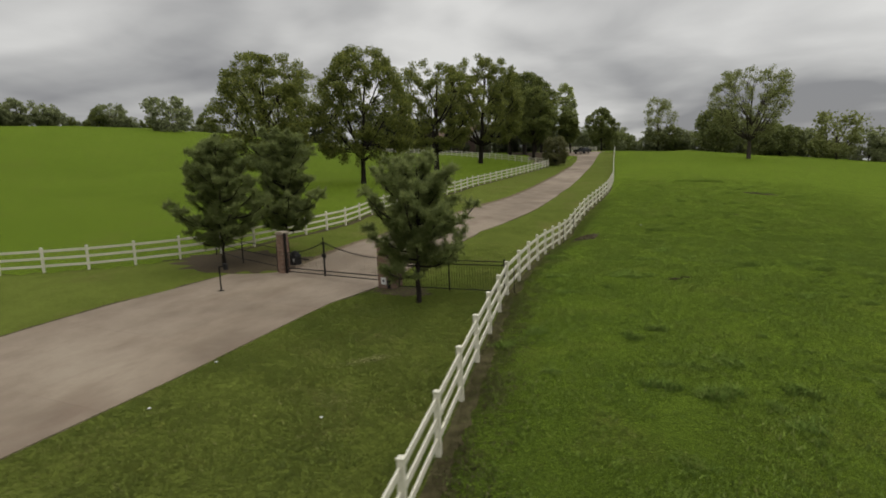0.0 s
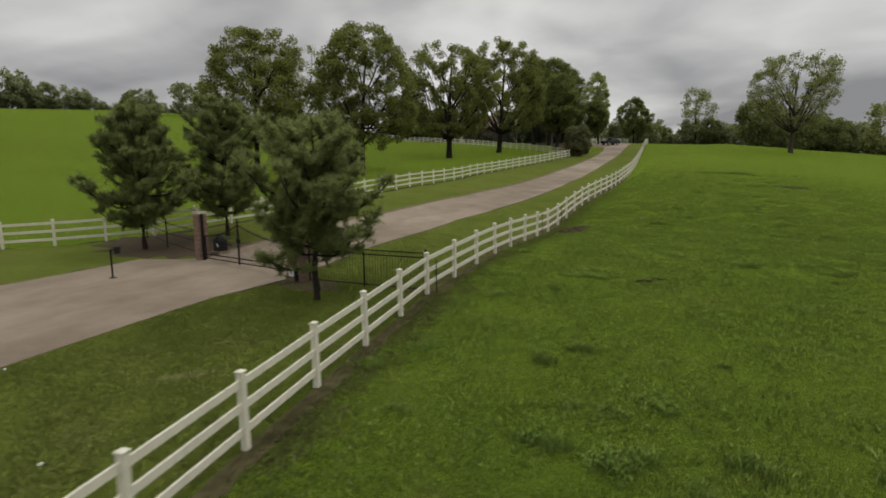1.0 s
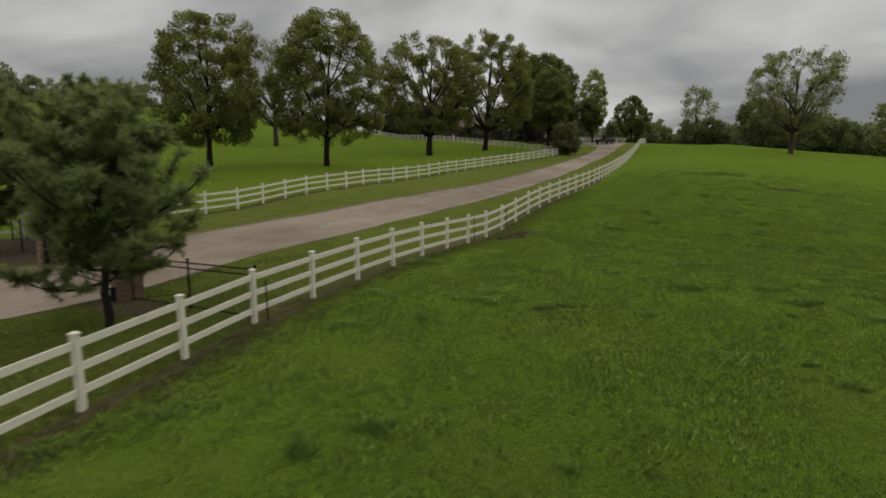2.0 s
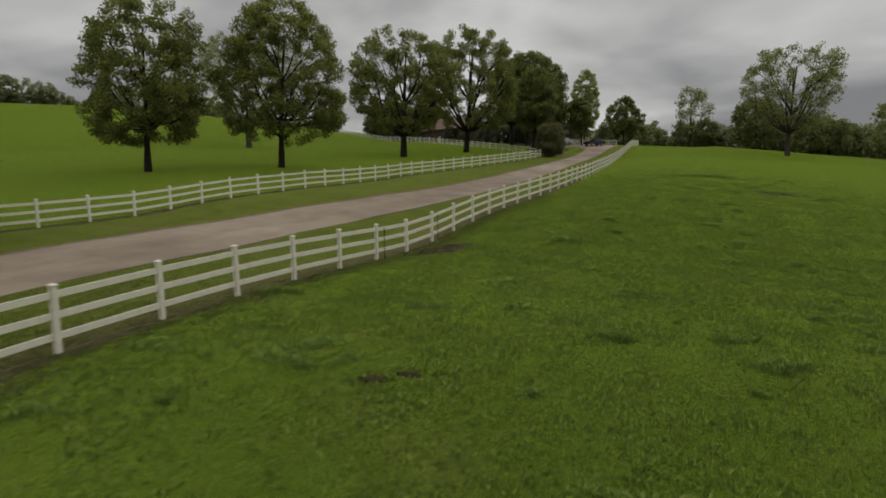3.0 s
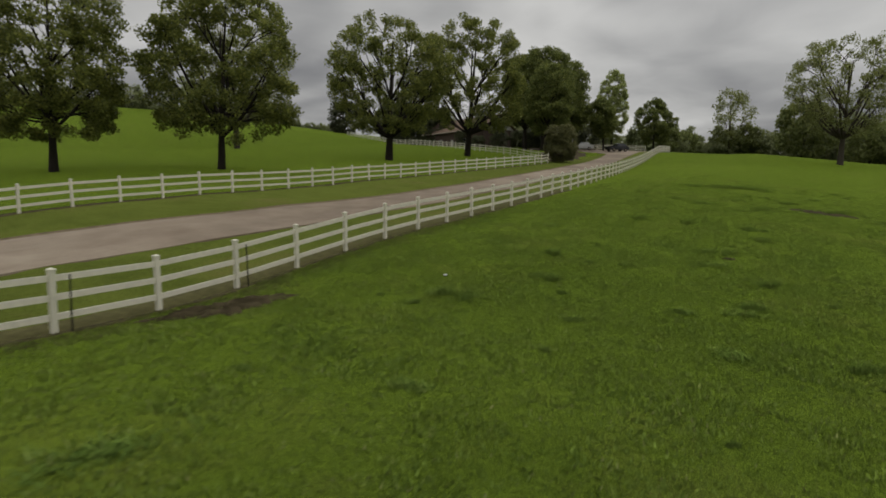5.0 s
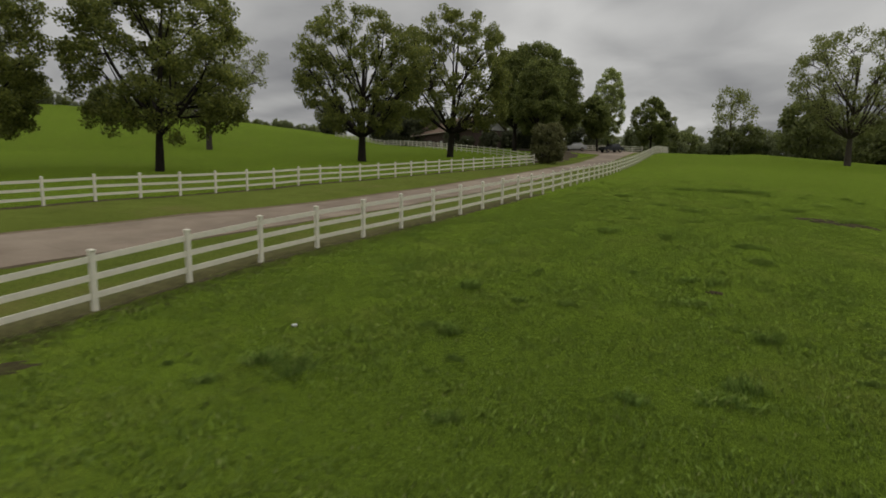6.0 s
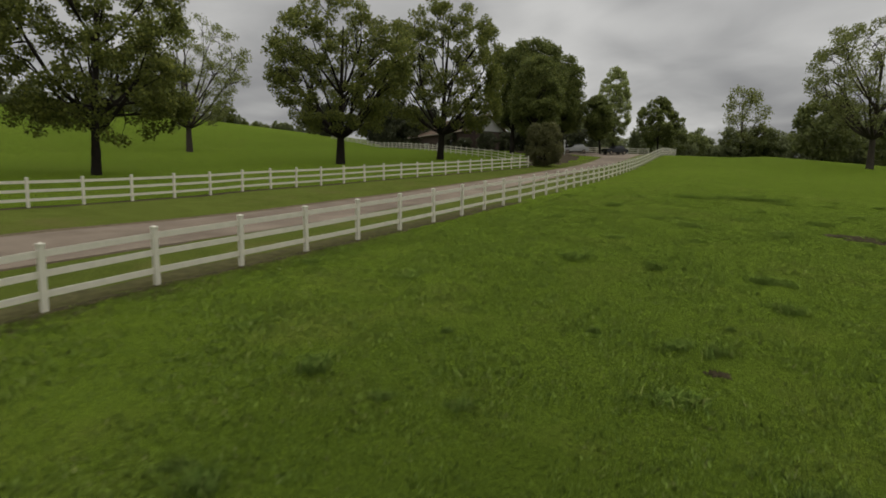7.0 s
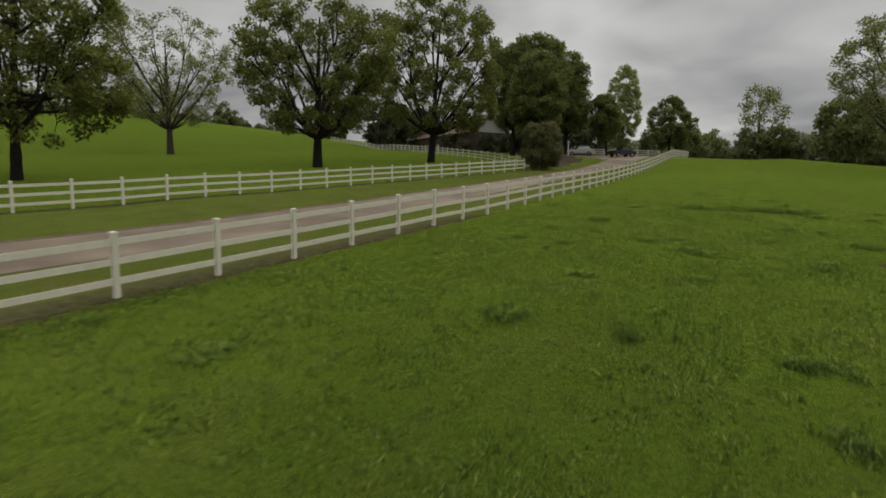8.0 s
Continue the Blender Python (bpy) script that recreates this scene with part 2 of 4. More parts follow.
DRIVE_Z = (0.0, 0.14, 0.25, 0.20, 0.02, -0.02, -0.18, -0.29, -0.30, -0.30, -0.34, -0.28, 0.0)


def ease(a, b, v):
    t = np.clip((v - a) / (b - a), 0, 1)
    return t * t * (3 - 2 * t)


def land(x, y):
    """Height of the smooth hillside: a rising fall line along the fence, higher to the west, lower to the east."""
    x, y = np.asarray(x, float), np.asarray(y, float)
    yy = y - 0.45 * np.clip(x + 5, 0, 8) * ease(36, 42, y) * (1 - ease(52, 64, y))
    z = sum(np.interp(yy + d, LAND_Y, LAND_Z) for d in (-1.5, 0, 1.5)) / 3
    west = -5 - x
    z = z + np.clip(west, 0, 185) * (0.014 + 0.048 * ease(22, 40, y)) + np.clip(west - 80, 0, 105) * 0.100 * ease(20, 60, y) - np.clip(west - 25, 0, 160) / 160 * np.clip(y - 118, 0, 110) * 0.055
    z = z + 0.28 * ease(17, 25, -x) * (1 - ease(24, 38, y))
    z = z + 0.22 * np.exp(-(((x + 44) / 12) ** 2 + ((y - 60) / 12) ** 2))
    z = z + np.interp(y, DRIVE_Y, DRIVE_Z) * ease(6, 10, -x) * (1 - ease(26, 36, -x))
    z = z - 0.15 * np.exp(-(((x + 13.5) / 3.5) ** 2)) * ease(44, 50, y) * (1 - ease(75, 95, y))
    return z - np.clip(x - 1, 0, 70) * (0.03 + 0.088 * ease(30, 60, y))


def at(x, y):
    return float(land(x, y))


def mesh_object(name, verts, faces, mats, parent=None, smooth=False, slots=None):
    me = bpy.data.meshes.new(name)
    me.from_pydata([tuple(v) for v in verts], [], [tuple(f) for f in faces])
    for mt in mats if isinstance(mats, (list, tuple)) else [mats]:
        me.materials.append(mt)
    if slots is not None:
        me.polygons.foreach_set("material_index", np.asarray(slots, np.int32))
    if smooth:
        me.polygons.foreach_set("use_smooth", np.ones(len(me.polygons), bool))
    me.update()
    ob = new(name, me)
    if parent is not None:
        ob.parent = parent
    return ob


def part(name, bm, mat, parent, label=""):
    me = bpy.data.meshes.new(name)
    bm.to_mesh(me)
    bm.free()
    me.materials.append(mat)
    ob = new(name, me)
    ob.parent = parent
    return tagged(ob, label)


def shared(name, me, parent, m, label=""):
    """A part on mesh data that alike parts share; m is its pose in the world of a thing at the origin."""
    ob = new(name, me)
    ob.parent = parent
    ob.matrix_basis = m
    return tagged(ob, label)


def thing(name, place, label, category, group="", kind=""):
    ob = new(name)
    ob.location = place
    ob.empty_display_size = 0.2
    return tagged(ob, label, category, group, kind)


def box(bm, sx, sy, sz, m=None, bevel=0.0):
    r = bmesh.ops.create_cube(bm, size=1.0)
    bmesh.ops.scale(bm, vec=(sx, sy, sz), verts=r["verts"])
    if bevel:
        es = list({e for v in r["verts"] for e in v.link_edges})
        out = bmesh.ops.bevel(bm, geom=es, offset=bevel, segments=1, affect="EDGES", profile=0.5)
        vs = list({v for f in out["faces"] for v in f.verts} | {v for v in r["verts"] if v.is_valid})
    else:
        vs = r["verts"]
    if m is not None:
        bmesh.ops.transform(bm, matrix=m, verts=vs)
    return vs


def rod(bm, a, b, r, sides=8, r2=None):
    a, b = Vector(a), Vector(b)
    m = Matrix.Translation((a + b) / 2) @ (b - a).to_track_quat("Z", "Y").to_matrix().to_4x4()
    bmesh.ops.create_cone(bm, cap_ends=True, segments=sides, radius1=r, radius2=r if r2 is None else r2, depth=(b - a).length, matrix=m)


def box_mesh(name, sx, sy, sz, mat, bevel=0.0):
    bm = bmesh.new()
    box(bm, sx, sy, sz, bevel=bevel)
    me = bpy.data.meshes.new(name)
    bm.to_mesh(me)
    bm.free()
    me.materials.append(mat)
    return me


# ---- ground ----
def drive_edges(y):
    """Western and eastern edge of the drive."""
    east = np.interp(y, (-60, 7, 12.5, 19, 22, 28, 36, 39, 42, 46, 52, 57, 66, 75, 88, 100, 121, 140, 150, 165), (-11.2, -11.0, -10.7, -10.75, -10.1, -10.75, -11.2, -11.4, -10.7, -10.3, -10.3, -10.7, -11.4, -12.0, -13.0, -14.2, -16.3, -18.4, -19.4, -21.0))
    west = np.interp(y, (-60, 12, 16, 18.7, 22.3, 23.1, 32, 36.5, 39.1, 42, 46, 52, 60, 68, 78, 88, 98, 110, 130, 141, 144.5, 150, 165), (-20.7, -20.5, -20.25, -19.85, -19.6, -16.9, -17.5, -17.4, -17.0, -16.5, -16.0, -15.8, -15.7, -15.9, -16.5, -17.0, -17.8, -18.9, -21.3, -23.3, -32.5, -36.0, -38.0))
    return west, east


def spaced(points, step):
    """Points every step metres along a line of (x, y) corners."""
    out, left = [points[0]], step
    for (x0, y0), (x1, y1) in zip(points, points[1:]):
        d = math.hypot(x1 - x0, y1 - y0)
        s = left
        while s <= d:
            out.append((x0 + (x1 - x0) * s / d, y0 + (y1 - y0) * s / d))
            s += step
        left = s - d
    return out


EAST_LINE = [(1.0, -4.0), (-1.6, 9.79), (-2.52, 14.55), (-3.43, 19.35), (-3.91, 21.78), (-4.30, 26.7), (-4.67, 31.57), (-4.92, 36.41), (-5.25, 43.69), (-5.48, 50.94), (-5.6, 60.6), (-5.78, 66.0), (-6.3, 72.5), (-7.0, 80.0), (-8.2, 90.0), (-9.6, 101.0), (-12.0, 120.0), (-15.5, 150.0), (-19.9, 186.0)]
WEST_LINE = [(-41.5, 13.2), (-32.0, 18.5), (-29.0, 20.2), (-27.2, 21.7), (-25.9, 23.2), (-24.3, 24.5), (-23.4, 26.6), (-22.8, 33.0), (-22.6, 38.0), (-23.2, 44.0), (-23.1, 50.0), (-23.2, 62.0), (-23.8, 72.0), (-23.5, 85.0), (-23.5, 95.0), (-23.4, 104.0), (-23.4, 112.0)]
FAR_LINE = [(-23.6, 113.8), (-34.0, 121.5), (-47.0, 130.5), (-62.0, 141.0), (-80.0, 151.5), (-97.0, 159.0), (-112.0, 164.0)]
END_LINE = [(-36.5, 170.0), (-30.0, 174.5), (-22.6, 179.5)]


GRID = {}


def surface(x, y):
    """Height of the finished ground, its bumps included."""
    xs, ys, gz = GRID["x"], GRID["y"], GRID["z"]
    x, y = np.asarray(x, float), np.asarray(y, float)
    i, j = np.clip(np.searchsorted(xs, x) - 1, 0, len(xs) - 2), np.clip(np.searchsorted(ys, y) - 1, 0, len(ys) - 2)
    u, v = (x - xs[i]) / (xs[i + 1] - xs[i]), (y - ys[j]) / (ys[j + 1] - ys[j])
    return (gz[j, i] * (1 - u) + gz[j, i + 1] * u) * (1 - v) + (gz[j + 1, i] * (1 - u) + gz[j + 1, i + 1] * u) * v


def on(x, y):
    return float(surface(x, y))


def ground():
    xs = np.unique(np.concatenate([np.arange(-62, 40, 0.8), -62 - np.geomspace(1, 2500, 42), 40 + np.geomspace(1, 2500, 42)]))
    ys = np.unique(np.concatenate([np.arange(-20, 132, 0.8), 132 + np.geomspace(1, 2800, 60), -20 - np.geomspace(1, 600, 22)]))
    gx, gy = np.meshgrid(xs, ys)
    gz = land(gx, gy)
    bump = np.array([noise.noise((a * 0.35, b * 0.35, 3.0)) * 0.07 + noise.noise((a * 0.9, b * 0.9, 8.0)) * 0.035 for a, b in zip(gx.ravel(), gy.ravel())]).reshape(gx.shape)
    wx, ex = drive_edges(gy)
    clear_ = ease(0.4, 2.5, np.maximum(wx - gx, gx - ex))
    pasture = (gx > np.interp(gy, [p[1] for p in EAST_LINE], [p[0] for p in EAST_LINE])) & (gy < 192)
    bump *= np.where(pasture, 1.0, 0.45) * clear_
    inside = (gx > wx + 0.25) & (gx < ex - 0.25) & (gy < 168)
    fx = np.interp(gy, [p[1] for p in EAST_LINE], [p[0] for p in EAST_LINE])
    bump *= ease(0.3, 1.8, np.abs(gx - fx))
    gz = gz + bump - np.where(inside, 0.08, 0.0)
    GRID.update(x=xs, y=ys, z=gz)
    nx, ny = len(xs), len(ys)
    verts = np.stack([gx.ravel(), gy.ravel(), gz.ravel()], 1)
    idx = np.arange(nx * ny).reshape(ny, nx)
    faces = np.stack([idx[:-1, :-1], idx[:-1, 1:], idx[1:, 1:], idx[1:, :-1]], -1).reshape(-1, 4)
    cx, cy = gx[:-1, :-1].ravel() + 0.4, gy[:-1, :-1].ravel() + 0.4
    east = np.interp(cy, [p[1] for p in EAST_LINE], [p[0] for p in EAST_LINE])
    west = np.interp(cy, [11.8, 18.5, 21.7, 24.5, 33.0, 44.0, 72.0, 112.0, 134], [-43.0, -32.0, -27.2, -24.3, -22.8, -23.2, -23.8, -23.4, -23.4])
    lawn = (cx < east) & (cx > west) & (cy < 160)
    ob = mesh_object("ground", verts.tolist(), faces.tolist(), [PASTURE, LAWN], smooth=True, slots=lawn.astype(int))
    return tagged(ob, "rolling green pasture and mown lawn on a hillside", "ground", kind="structure")


ground()


def draped(name, outline, mat, lift_, label, category, rough_edge=0.25, heap=0.0, seed=1):
    """A thin irregular patch lying on the land: rings of points from its middle outwards."""
    rnd = random.Random(seed)
    cx, cy, rx, ry, turn = outline
    n, rings = 40, 6
    verts, faces = [(cx, cy, on(cx, cy) + lift_)], []
    wob = [1 + rough_edge * rnd.uniform(-1, 1) for _ in range(n)]
    for r in range(1, rings + 1):
        for k in range(n):
            a = 2 * math.pi * k / n
            s = r / rings * (1 + (wob[k] - 1) * r / rings)
            dx, dy = rx * s * math.cos(a), ry * s * math.sin(a)
            x, y = cx + dx * math.cos(turn) - dy * math.sin(turn), cy + dx * math.sin(turn) + dy * math.cos(turn)
            verts.append((x, y, on(x, y) + (lift_ + heap * rnd.random() ** 2 if r < rings else -0.03)))
    for k in range(n):
        faces.append((0, 1 + k, 1 + (k + 1) % n))
        for r in range(rings - 1):
            a, b = 1 + r * n + k, 1 + r * n + (k + 1) % n
            faces.append((a, a + n, b + n, b))
    ob = mesh_object(name, verts, faces, mat, smooth=True)
    return tagged(ob, label, category, kind="structure")


def drive():
    root = tagged(new("driveway"), "long tan concrete driveway climbing to the house", "driveway", kind="structure")
    ys = [-14.0]
    while ys[-1] < 168:
        ys.append(ys[-1] + (4.6 if ys[-1] < 110 else 7.0))
    for y0, y1 in zip(ys, ys[1:]):
        mid = (y0 + y1) / 2
        lanes = 3 if mid < 22 else 2
        for k in range(lanes):
            verts, faces = [], []
            rows = 6
            for r in range(rows + 1):
                y = y0 + 0.002 + (y1 - y0 - 0.004) * r / rows
                w, e = (float(v) for v in drive_edges(y))
                xa, xb = w + (e - w) * k / lanes + (0.002 if k else 0), w + (e - w) * (k + 1) / lanes - (0.002 if k < lanes - 1 else 0)
                for x in (xa, (xa + xb) / 2, xb):
                    verts.append((x, y, at(x, y) + 0.022))
                for x in (xa, xb):
                    verts.append((x, y, at(x, y) - 0.14))
            for r in range(rows):
                a, b = r * 5, r * 5 + 5
                faces += [(a, a + 1, b + 1, b), (a + 1, a + 2, b + 2, b + 1), (a + 3, a, b, b + 3), (a + 2, a + 4, b + 4, b + 2)]
            e = rows * 5
            faces += [(3, 4, 2, 1, 0), (e, e + 1, e + 2, e + 4, e + 3)]
            mesh_object("slab", verts, faces, CONCRETE, root)


drive()


# ---- white rail fences ----
POST_H, RAILS = 1.40, (1.22, 0.80, 0.37)


def post_mesh():
    bm = bmesh.new()
    box(bm, 0.127, 0.127, POST_H + 0.12, pose(0, 0, (POST_H - 0.12) / 2), 0.008)
    box(bm, 0.150, 0.150, 0.035, pose(0, 0, POST_H + 0.012), 0.006)
    r = bmesh.ops.create_cone(bm, cap_ends=False, segments=4, radius1=0.100, radius2=0.0, depth=0.035, matrix=pose(0, 0, POST_H + 0.046, 0, 0, 45))
    me = bpy.data.meshes.new("post")
    bm.to_mesh(me)
    bm.free()
    me.materials.append(WHITE)
    return me


POST = post_mesh()
RAIL = box_mesh("rail", 1.0, 0.040, 0.140, WHITE, 0.0)


def rail_fence(line, label, step=2.43, group="", anchor=0):
    """A fence of posts and three rails along a line; one post stands on the corner whose number is anchor."""
    rnd = random.Random(len(line) * 7)
    spots = spaced(line[anchor::-1], step)[:0:-1] + spaced(line[anchor:], step) if anchor else spaced(line, step)
    x0, y0 = spots[0]
    root = thing("rail_fence", (x0, y0, at(x0, y0)), label, "fence", group)
    back = Matrix.Translation((-x0, -y0, -at(x0, y0)))
    for i, (x, y) in enumerate(spots):
        nx, ny = spots[i + 1] if i + 1 < len(spots) else spots[i - 1]
        a = math.degrees(math.atan2(ny - y, nx - x))
        shared("post", POST, root, back @ pose(x, y, at(x, y), rnd.uniform(-0.8, 0.8), rnd.uniform(-0.8, 0.8), a))
    for (xa, ya), (xb, yb) in zip(spots, spots[1:]):
        for hh in RAILS:
            a, b = Vector((xa, ya, at(xa, ya) + hh)), Vector((xb, yb, at(xb, yb) + hh + rnd.uniform(-0.008, 0.008)))
            d = b - a
            m = Matrix.Translation((a + b) / 2) @ pose(0, 0, 0, 0, -math.degrees(math.atan2(d.z, math.hypot(d.x, d.y))), math.degrees(math.atan2(d.y, d.x)))
            shared("rail", RAIL, root, back @ m @ Matrix.Diagonal((d.length, 1, 1, 1)))
    return root


rail_fence(EAST_LINE, "white vinyl three-rail fence beside the pasture", group="white rail fences", anchor=7)
rail_fence(WEST_LINE, "white vinyl three-rail fence along the lawn", group="white rail fences", anchor=11)
rail_fence(FAR_LINE, "white three-rail fence behind the oak trees", group="white rail fences")
rail_fence(END_LINE, "short white three-rail fence at the top of the driveway", group="white rail fences")


# ---- trees ----
def tube(verts, faces, line, radii, sides=6):
    start = len(verts)
    for i, (p, r) in enumerate(zip(line, radii)):
        d = (line[min(i + 1, len(line) - 1)] - line[max(i - 1, 0)])
        q = d.to_track_quat("Z", "Y") if d.length > 1e-6 else Vector((0, 0, 1)).to_track_quat("Z", "Y")
        for k in range(sides):
            a = 2 * math.pi * k / sides
            verts.append(p + q @ Vector((r * math.cos(a), r * math.sin(a), 0)))
    for i in range(len(line) - 1):
        for k in range(sides):
            a, b = start + i * sides + k, start + i * sides + (k + 1) % sides
            faces.append((a, b, b + sides, a + sides))


def curve(a, b, bend, n=5):
    return [a.lerp(b, i / n) + bend * math.sin(math.pi * i / n) for i in range(n + 1)]


def leaf_mesh(name, centres, per, spread, size, mat, rnd_seed, flat=0.8, long=1.5):
    g = np.random.default_rng(rnd_seed)
    c = np.repeat(np.asarray(centres), per, axis=0)
    n = len(c)
    off = g.normal(size=(n, 3))
    off *= (1.75 * spread * g.uniform(0, 1, n) ** 0.45 / np.linalg.norm(off, axis=1))[:, None]
    off[:, 2] *= flat
    c = c + off
    u = g.normal(size=(n, 3))
    u /= np.linalg.norm(u, axis=1)[:, None]
    v = np.cross(u, g.normal(size=(n, 3)))
    v /= np.linalg.norm(v, axis=1)[:, None]
    s = (size * g.uniform(0.6, 1.3, n))[:, None]
    quad = np.stack([c - u * s * long * 0.5, c + v * s * 0.5, c + u * s * long * 0.5, c - v * s * 0.5], 1).reshape(-1, 3)
    me = bpy.data.meshes.new(name)
    me.vertices.add(4 * n)
    me.vertices.foreach_set("co", quad.ravel())
    me.loops.add(4 * n)
    me.loops.foreach_set("vertex_index", np.arange(4 * n, dtype=np.int32))
    me.polygons.add(n)
    me.polygons.foreach_set("loop_start", np.arange(0, 4 * n, 4, dtype=np.int32))
    me.polygons.foreach_set("loop_total", np.full(n, 4, np.int32))
    me.materials.append(mat)
    me.update(calc_edges=True)
    return me


def crown_points(rnd, n, height, radius, low, shape, hollow=0.52):
    """Twig tips inside a crown that starts at low; shape(s) gives the relative width at the share s of its height."""
    lobes = [(rnd.uniform(0, 6.28), rnd.uniform(0.1, 0.95), rnd.uniform(0.74, 1.22)) for _ in range(18)]
    out = []
    while len(out) < n:
        s = rnd.random()
        w = shape(s)
        if rnd.random() > w + 0.1:
            continue
        a = rnd.uniform(0, 2 * math.pi)
        k = 1.0
        for la, ls, lk in lobes:
            d = math.acos(max(-1, min(1, math.cos(a - la)))) / 0.7
            k += (lk - 1) * math.exp(-d * d - ((s - ls) / 0.16) ** 2)
        r = radius * w * k * (hollow + (1 - hollow) * math.sqrt(rnd.random()))
        out.append(Vector((r * math.cos(a), r * math.sin(a), low + (height - low) * (s * 0.97 + 0.03 * k))))
    return out


def tree(name, seed, height, radius, low, trunk, shape, tips, per, spread, size, leaf, bark, limbs=9, fork=0.45, long=1.5, flat=0.8):
    """Trunk and limbs as one mesh, and a crown of single leaves gathered round the twig tips. Returns the two meshes."""
    rnd = random.Random(seed)
    pts = crown_points(rnd, tips, height, radius, low, shape)
    verts, faces = [], []
    top_z = height * 0.86
    lean_ = Vector((rnd.uniform(-0.03, 0.03), rnd.uniform(-0.03, 0.03), 0)) * height
    spine = [Vector((lean_.x * (i / 8) ** 2 + rnd.uniform(-0.05, 0.05) * (i > 1), lean_.y * (i / 8) ** 2 + rnd.uniform(-0.05, 0.05) * (i > 1), -0.25 + (top_z + 0.25) * i / 8)) for i in range(9)]
    radii = [trunk * (1.10 if i == 0 else 1.0) * (1 - 0.9 * (i / 8) ** 0.85) + 0.02 for i in range(9)]
    radii[1] = trunk * 0.92
    tube(verts, faces, spine, radii, 10)

    def on_spine(z):
        i = max(0.0, min(7.999, (z + 0.25) / (top_z + 0.25) * 8))
        k = int(i)
        return spine[k].lerp(spine[k + 1], i - k), radii[k] + (radii[k + 1] - radii[k]) * (i - k)

    groups = {}
    for p in pts:
        a = math.atan2(p.y, p.x)
        lv = int(min(2, 3 * (p.z - low) / (height - low)))
        per_ring = max(3, limbs - 2 * lv)
        groups.setdefault((lv, int((a + math.pi) / (2 * math.pi) * per_ring)), []).append(p)
    for (lv, _), mine in groups.items():
        c = sum(mine, Vector()) / len(mine)
        start_z = max(low * 0.8 + 0.3, c.z - (0.35 + fork * 0.6) * math.hypot(c.x, c.y) - 0.16 * height)
        if lv == 0 and fork < 0.5:
            start_z = max(low + 0.7, c.z - 0.12 * math.hypot(c.x, c.y))
        root_, rr = on_spine(min(start_z, top_z * 0.95))
        hub = c.lerp(root_, 0.25)
        lr = min(rr * 0.72, 0.04 + 0.0056 * len(mine) * trunk / 0.25)
        path_ = curve(root_, hub, Vector((rnd.uniform(-0.2, 0.2), rnd.uniform(-0.2, 0.2), -0.05 * (hub - root_).length)), 5)
        tube(verts, faces, path_, [lr * (1 - 0.6 * i / 5) for i in range(6)], 6)
        rnd.shuffle(mine)
        hubs = [m.lerp(hub, 0.4) for m in mine[: max(2, len(mine) // 5)]]
        for hb in hubs:
            st = path_[rnd.choice((3, 4, 5))]
            tube(verts, faces, curve(st, hb, Vector((rnd.uniform(-0.15, 0.15), rnd.uniform(-0.15, 0.15), 0.1)), 3), [lr * 0.36, lr * 0.3, lr * 0.24, lr * 0.16], 5)
        for m_ in mine:
            hb = min(hubs, key=lambda q: (q - m_).length)
            tube(verts, faces, [hb, hb.lerp(m_, 0.55) + Vector((0, 0, 0.1)), m_], [lr * 0.17 + 0.006, lr * 0.1 + 0.005, 0.006], 4)
    me = bpy.data.meshes.new("trunk")
    me.from_pydata([tuple(v) for v in verts], [], faces)
    me.materials.append(bark)
    me.polygons.foreach_set("use_smooth", np.ones(len(me.polygons), bool))
    me.update()
    crown = leaf_mesh("crown", [tuple(p) for p in pts], per, spread, size, leaf, seed, flat, long)
    return me, crown


def plant(name, meshes, x, y, label, category="tree", turn=0.0, scale=1.0, group="", tall=1.0, sink=0.0, lean=0.0):
    root = thing(name, (x, y, at(x, y) - sink), label, category, group)
    for nm, me in zip(("trunk", "crown"), meshes):
        shared(nm, me, root, Matrix.Shear("XY", 4, (lean, 0)) @ pose(0, 0, 0, 0, 0, turn) @ Matrix.Diagonal((scale, scale, scale * tall, 1)))
    return root


def oval(s):
    return 0.64 + 0.36 * math.sin(math.pi / 2 * s / 0.42) if s < 0.42 else math.sqrt(max(0.02, 1 - ((s - 0.42) / 0.60) ** 2))


def spread_crown(s):
    return math.sin(math.pi * (0.10 + 0.80 * s)) ** 0.5


def fan(s):
    return 0.25 + 0.75 * math.sin(math.pi * (0.05 + 0.75 * s)) ** 0.8


def narrow(s):
    return math.sin(math.pi * (0.06 + 0.88 * s)) ** 0.7



plant("oak_tree", tree("oak", 11, 16.1, 6.1, 2.4, 0.34, oval, 340, 130, 0.43, 0.16, OAK_LEAF, BARK), -44.2, 53.0, "broad green oak tree with a dark straight trunk", turn=20, lean=0.085, group="oak trees along the fence")
plant("oak_tree", tree("oak", 12, 17.4, 6.9, 2.3, 0.37, oval, 360, 135, 0.46, 0.17, OAK_LEAF, BARK), -37.6, 64.4, "broad green oak tree with low drooping branches", turn=70, lean=0.055, group="oak trees along the fence")
plant("oak_tree", tree("oak", 13, 18.4, 7.8, 3.4, 0.52, spread_crown, 360, 125, 0.50, 0.19, OAK_LEAF, BARK, fork=0.8), -39.8, 92.9, "spreading oak tree forking low into several limbs", turn=130, lean=0.05, group="oak trees along the fence")
plant("oak_tree", tree("oak", 14, 20.8, 9.8, 4.2, 0.55, spread_crown, 370, 125, 0.53, 0.20, OAK_LEAF, BARK, fork=0.8), -38.3, 112.1, "tall oak tree with heavy leaning limbs", turn=10, lean=0.14, group="oak trees along the fence")
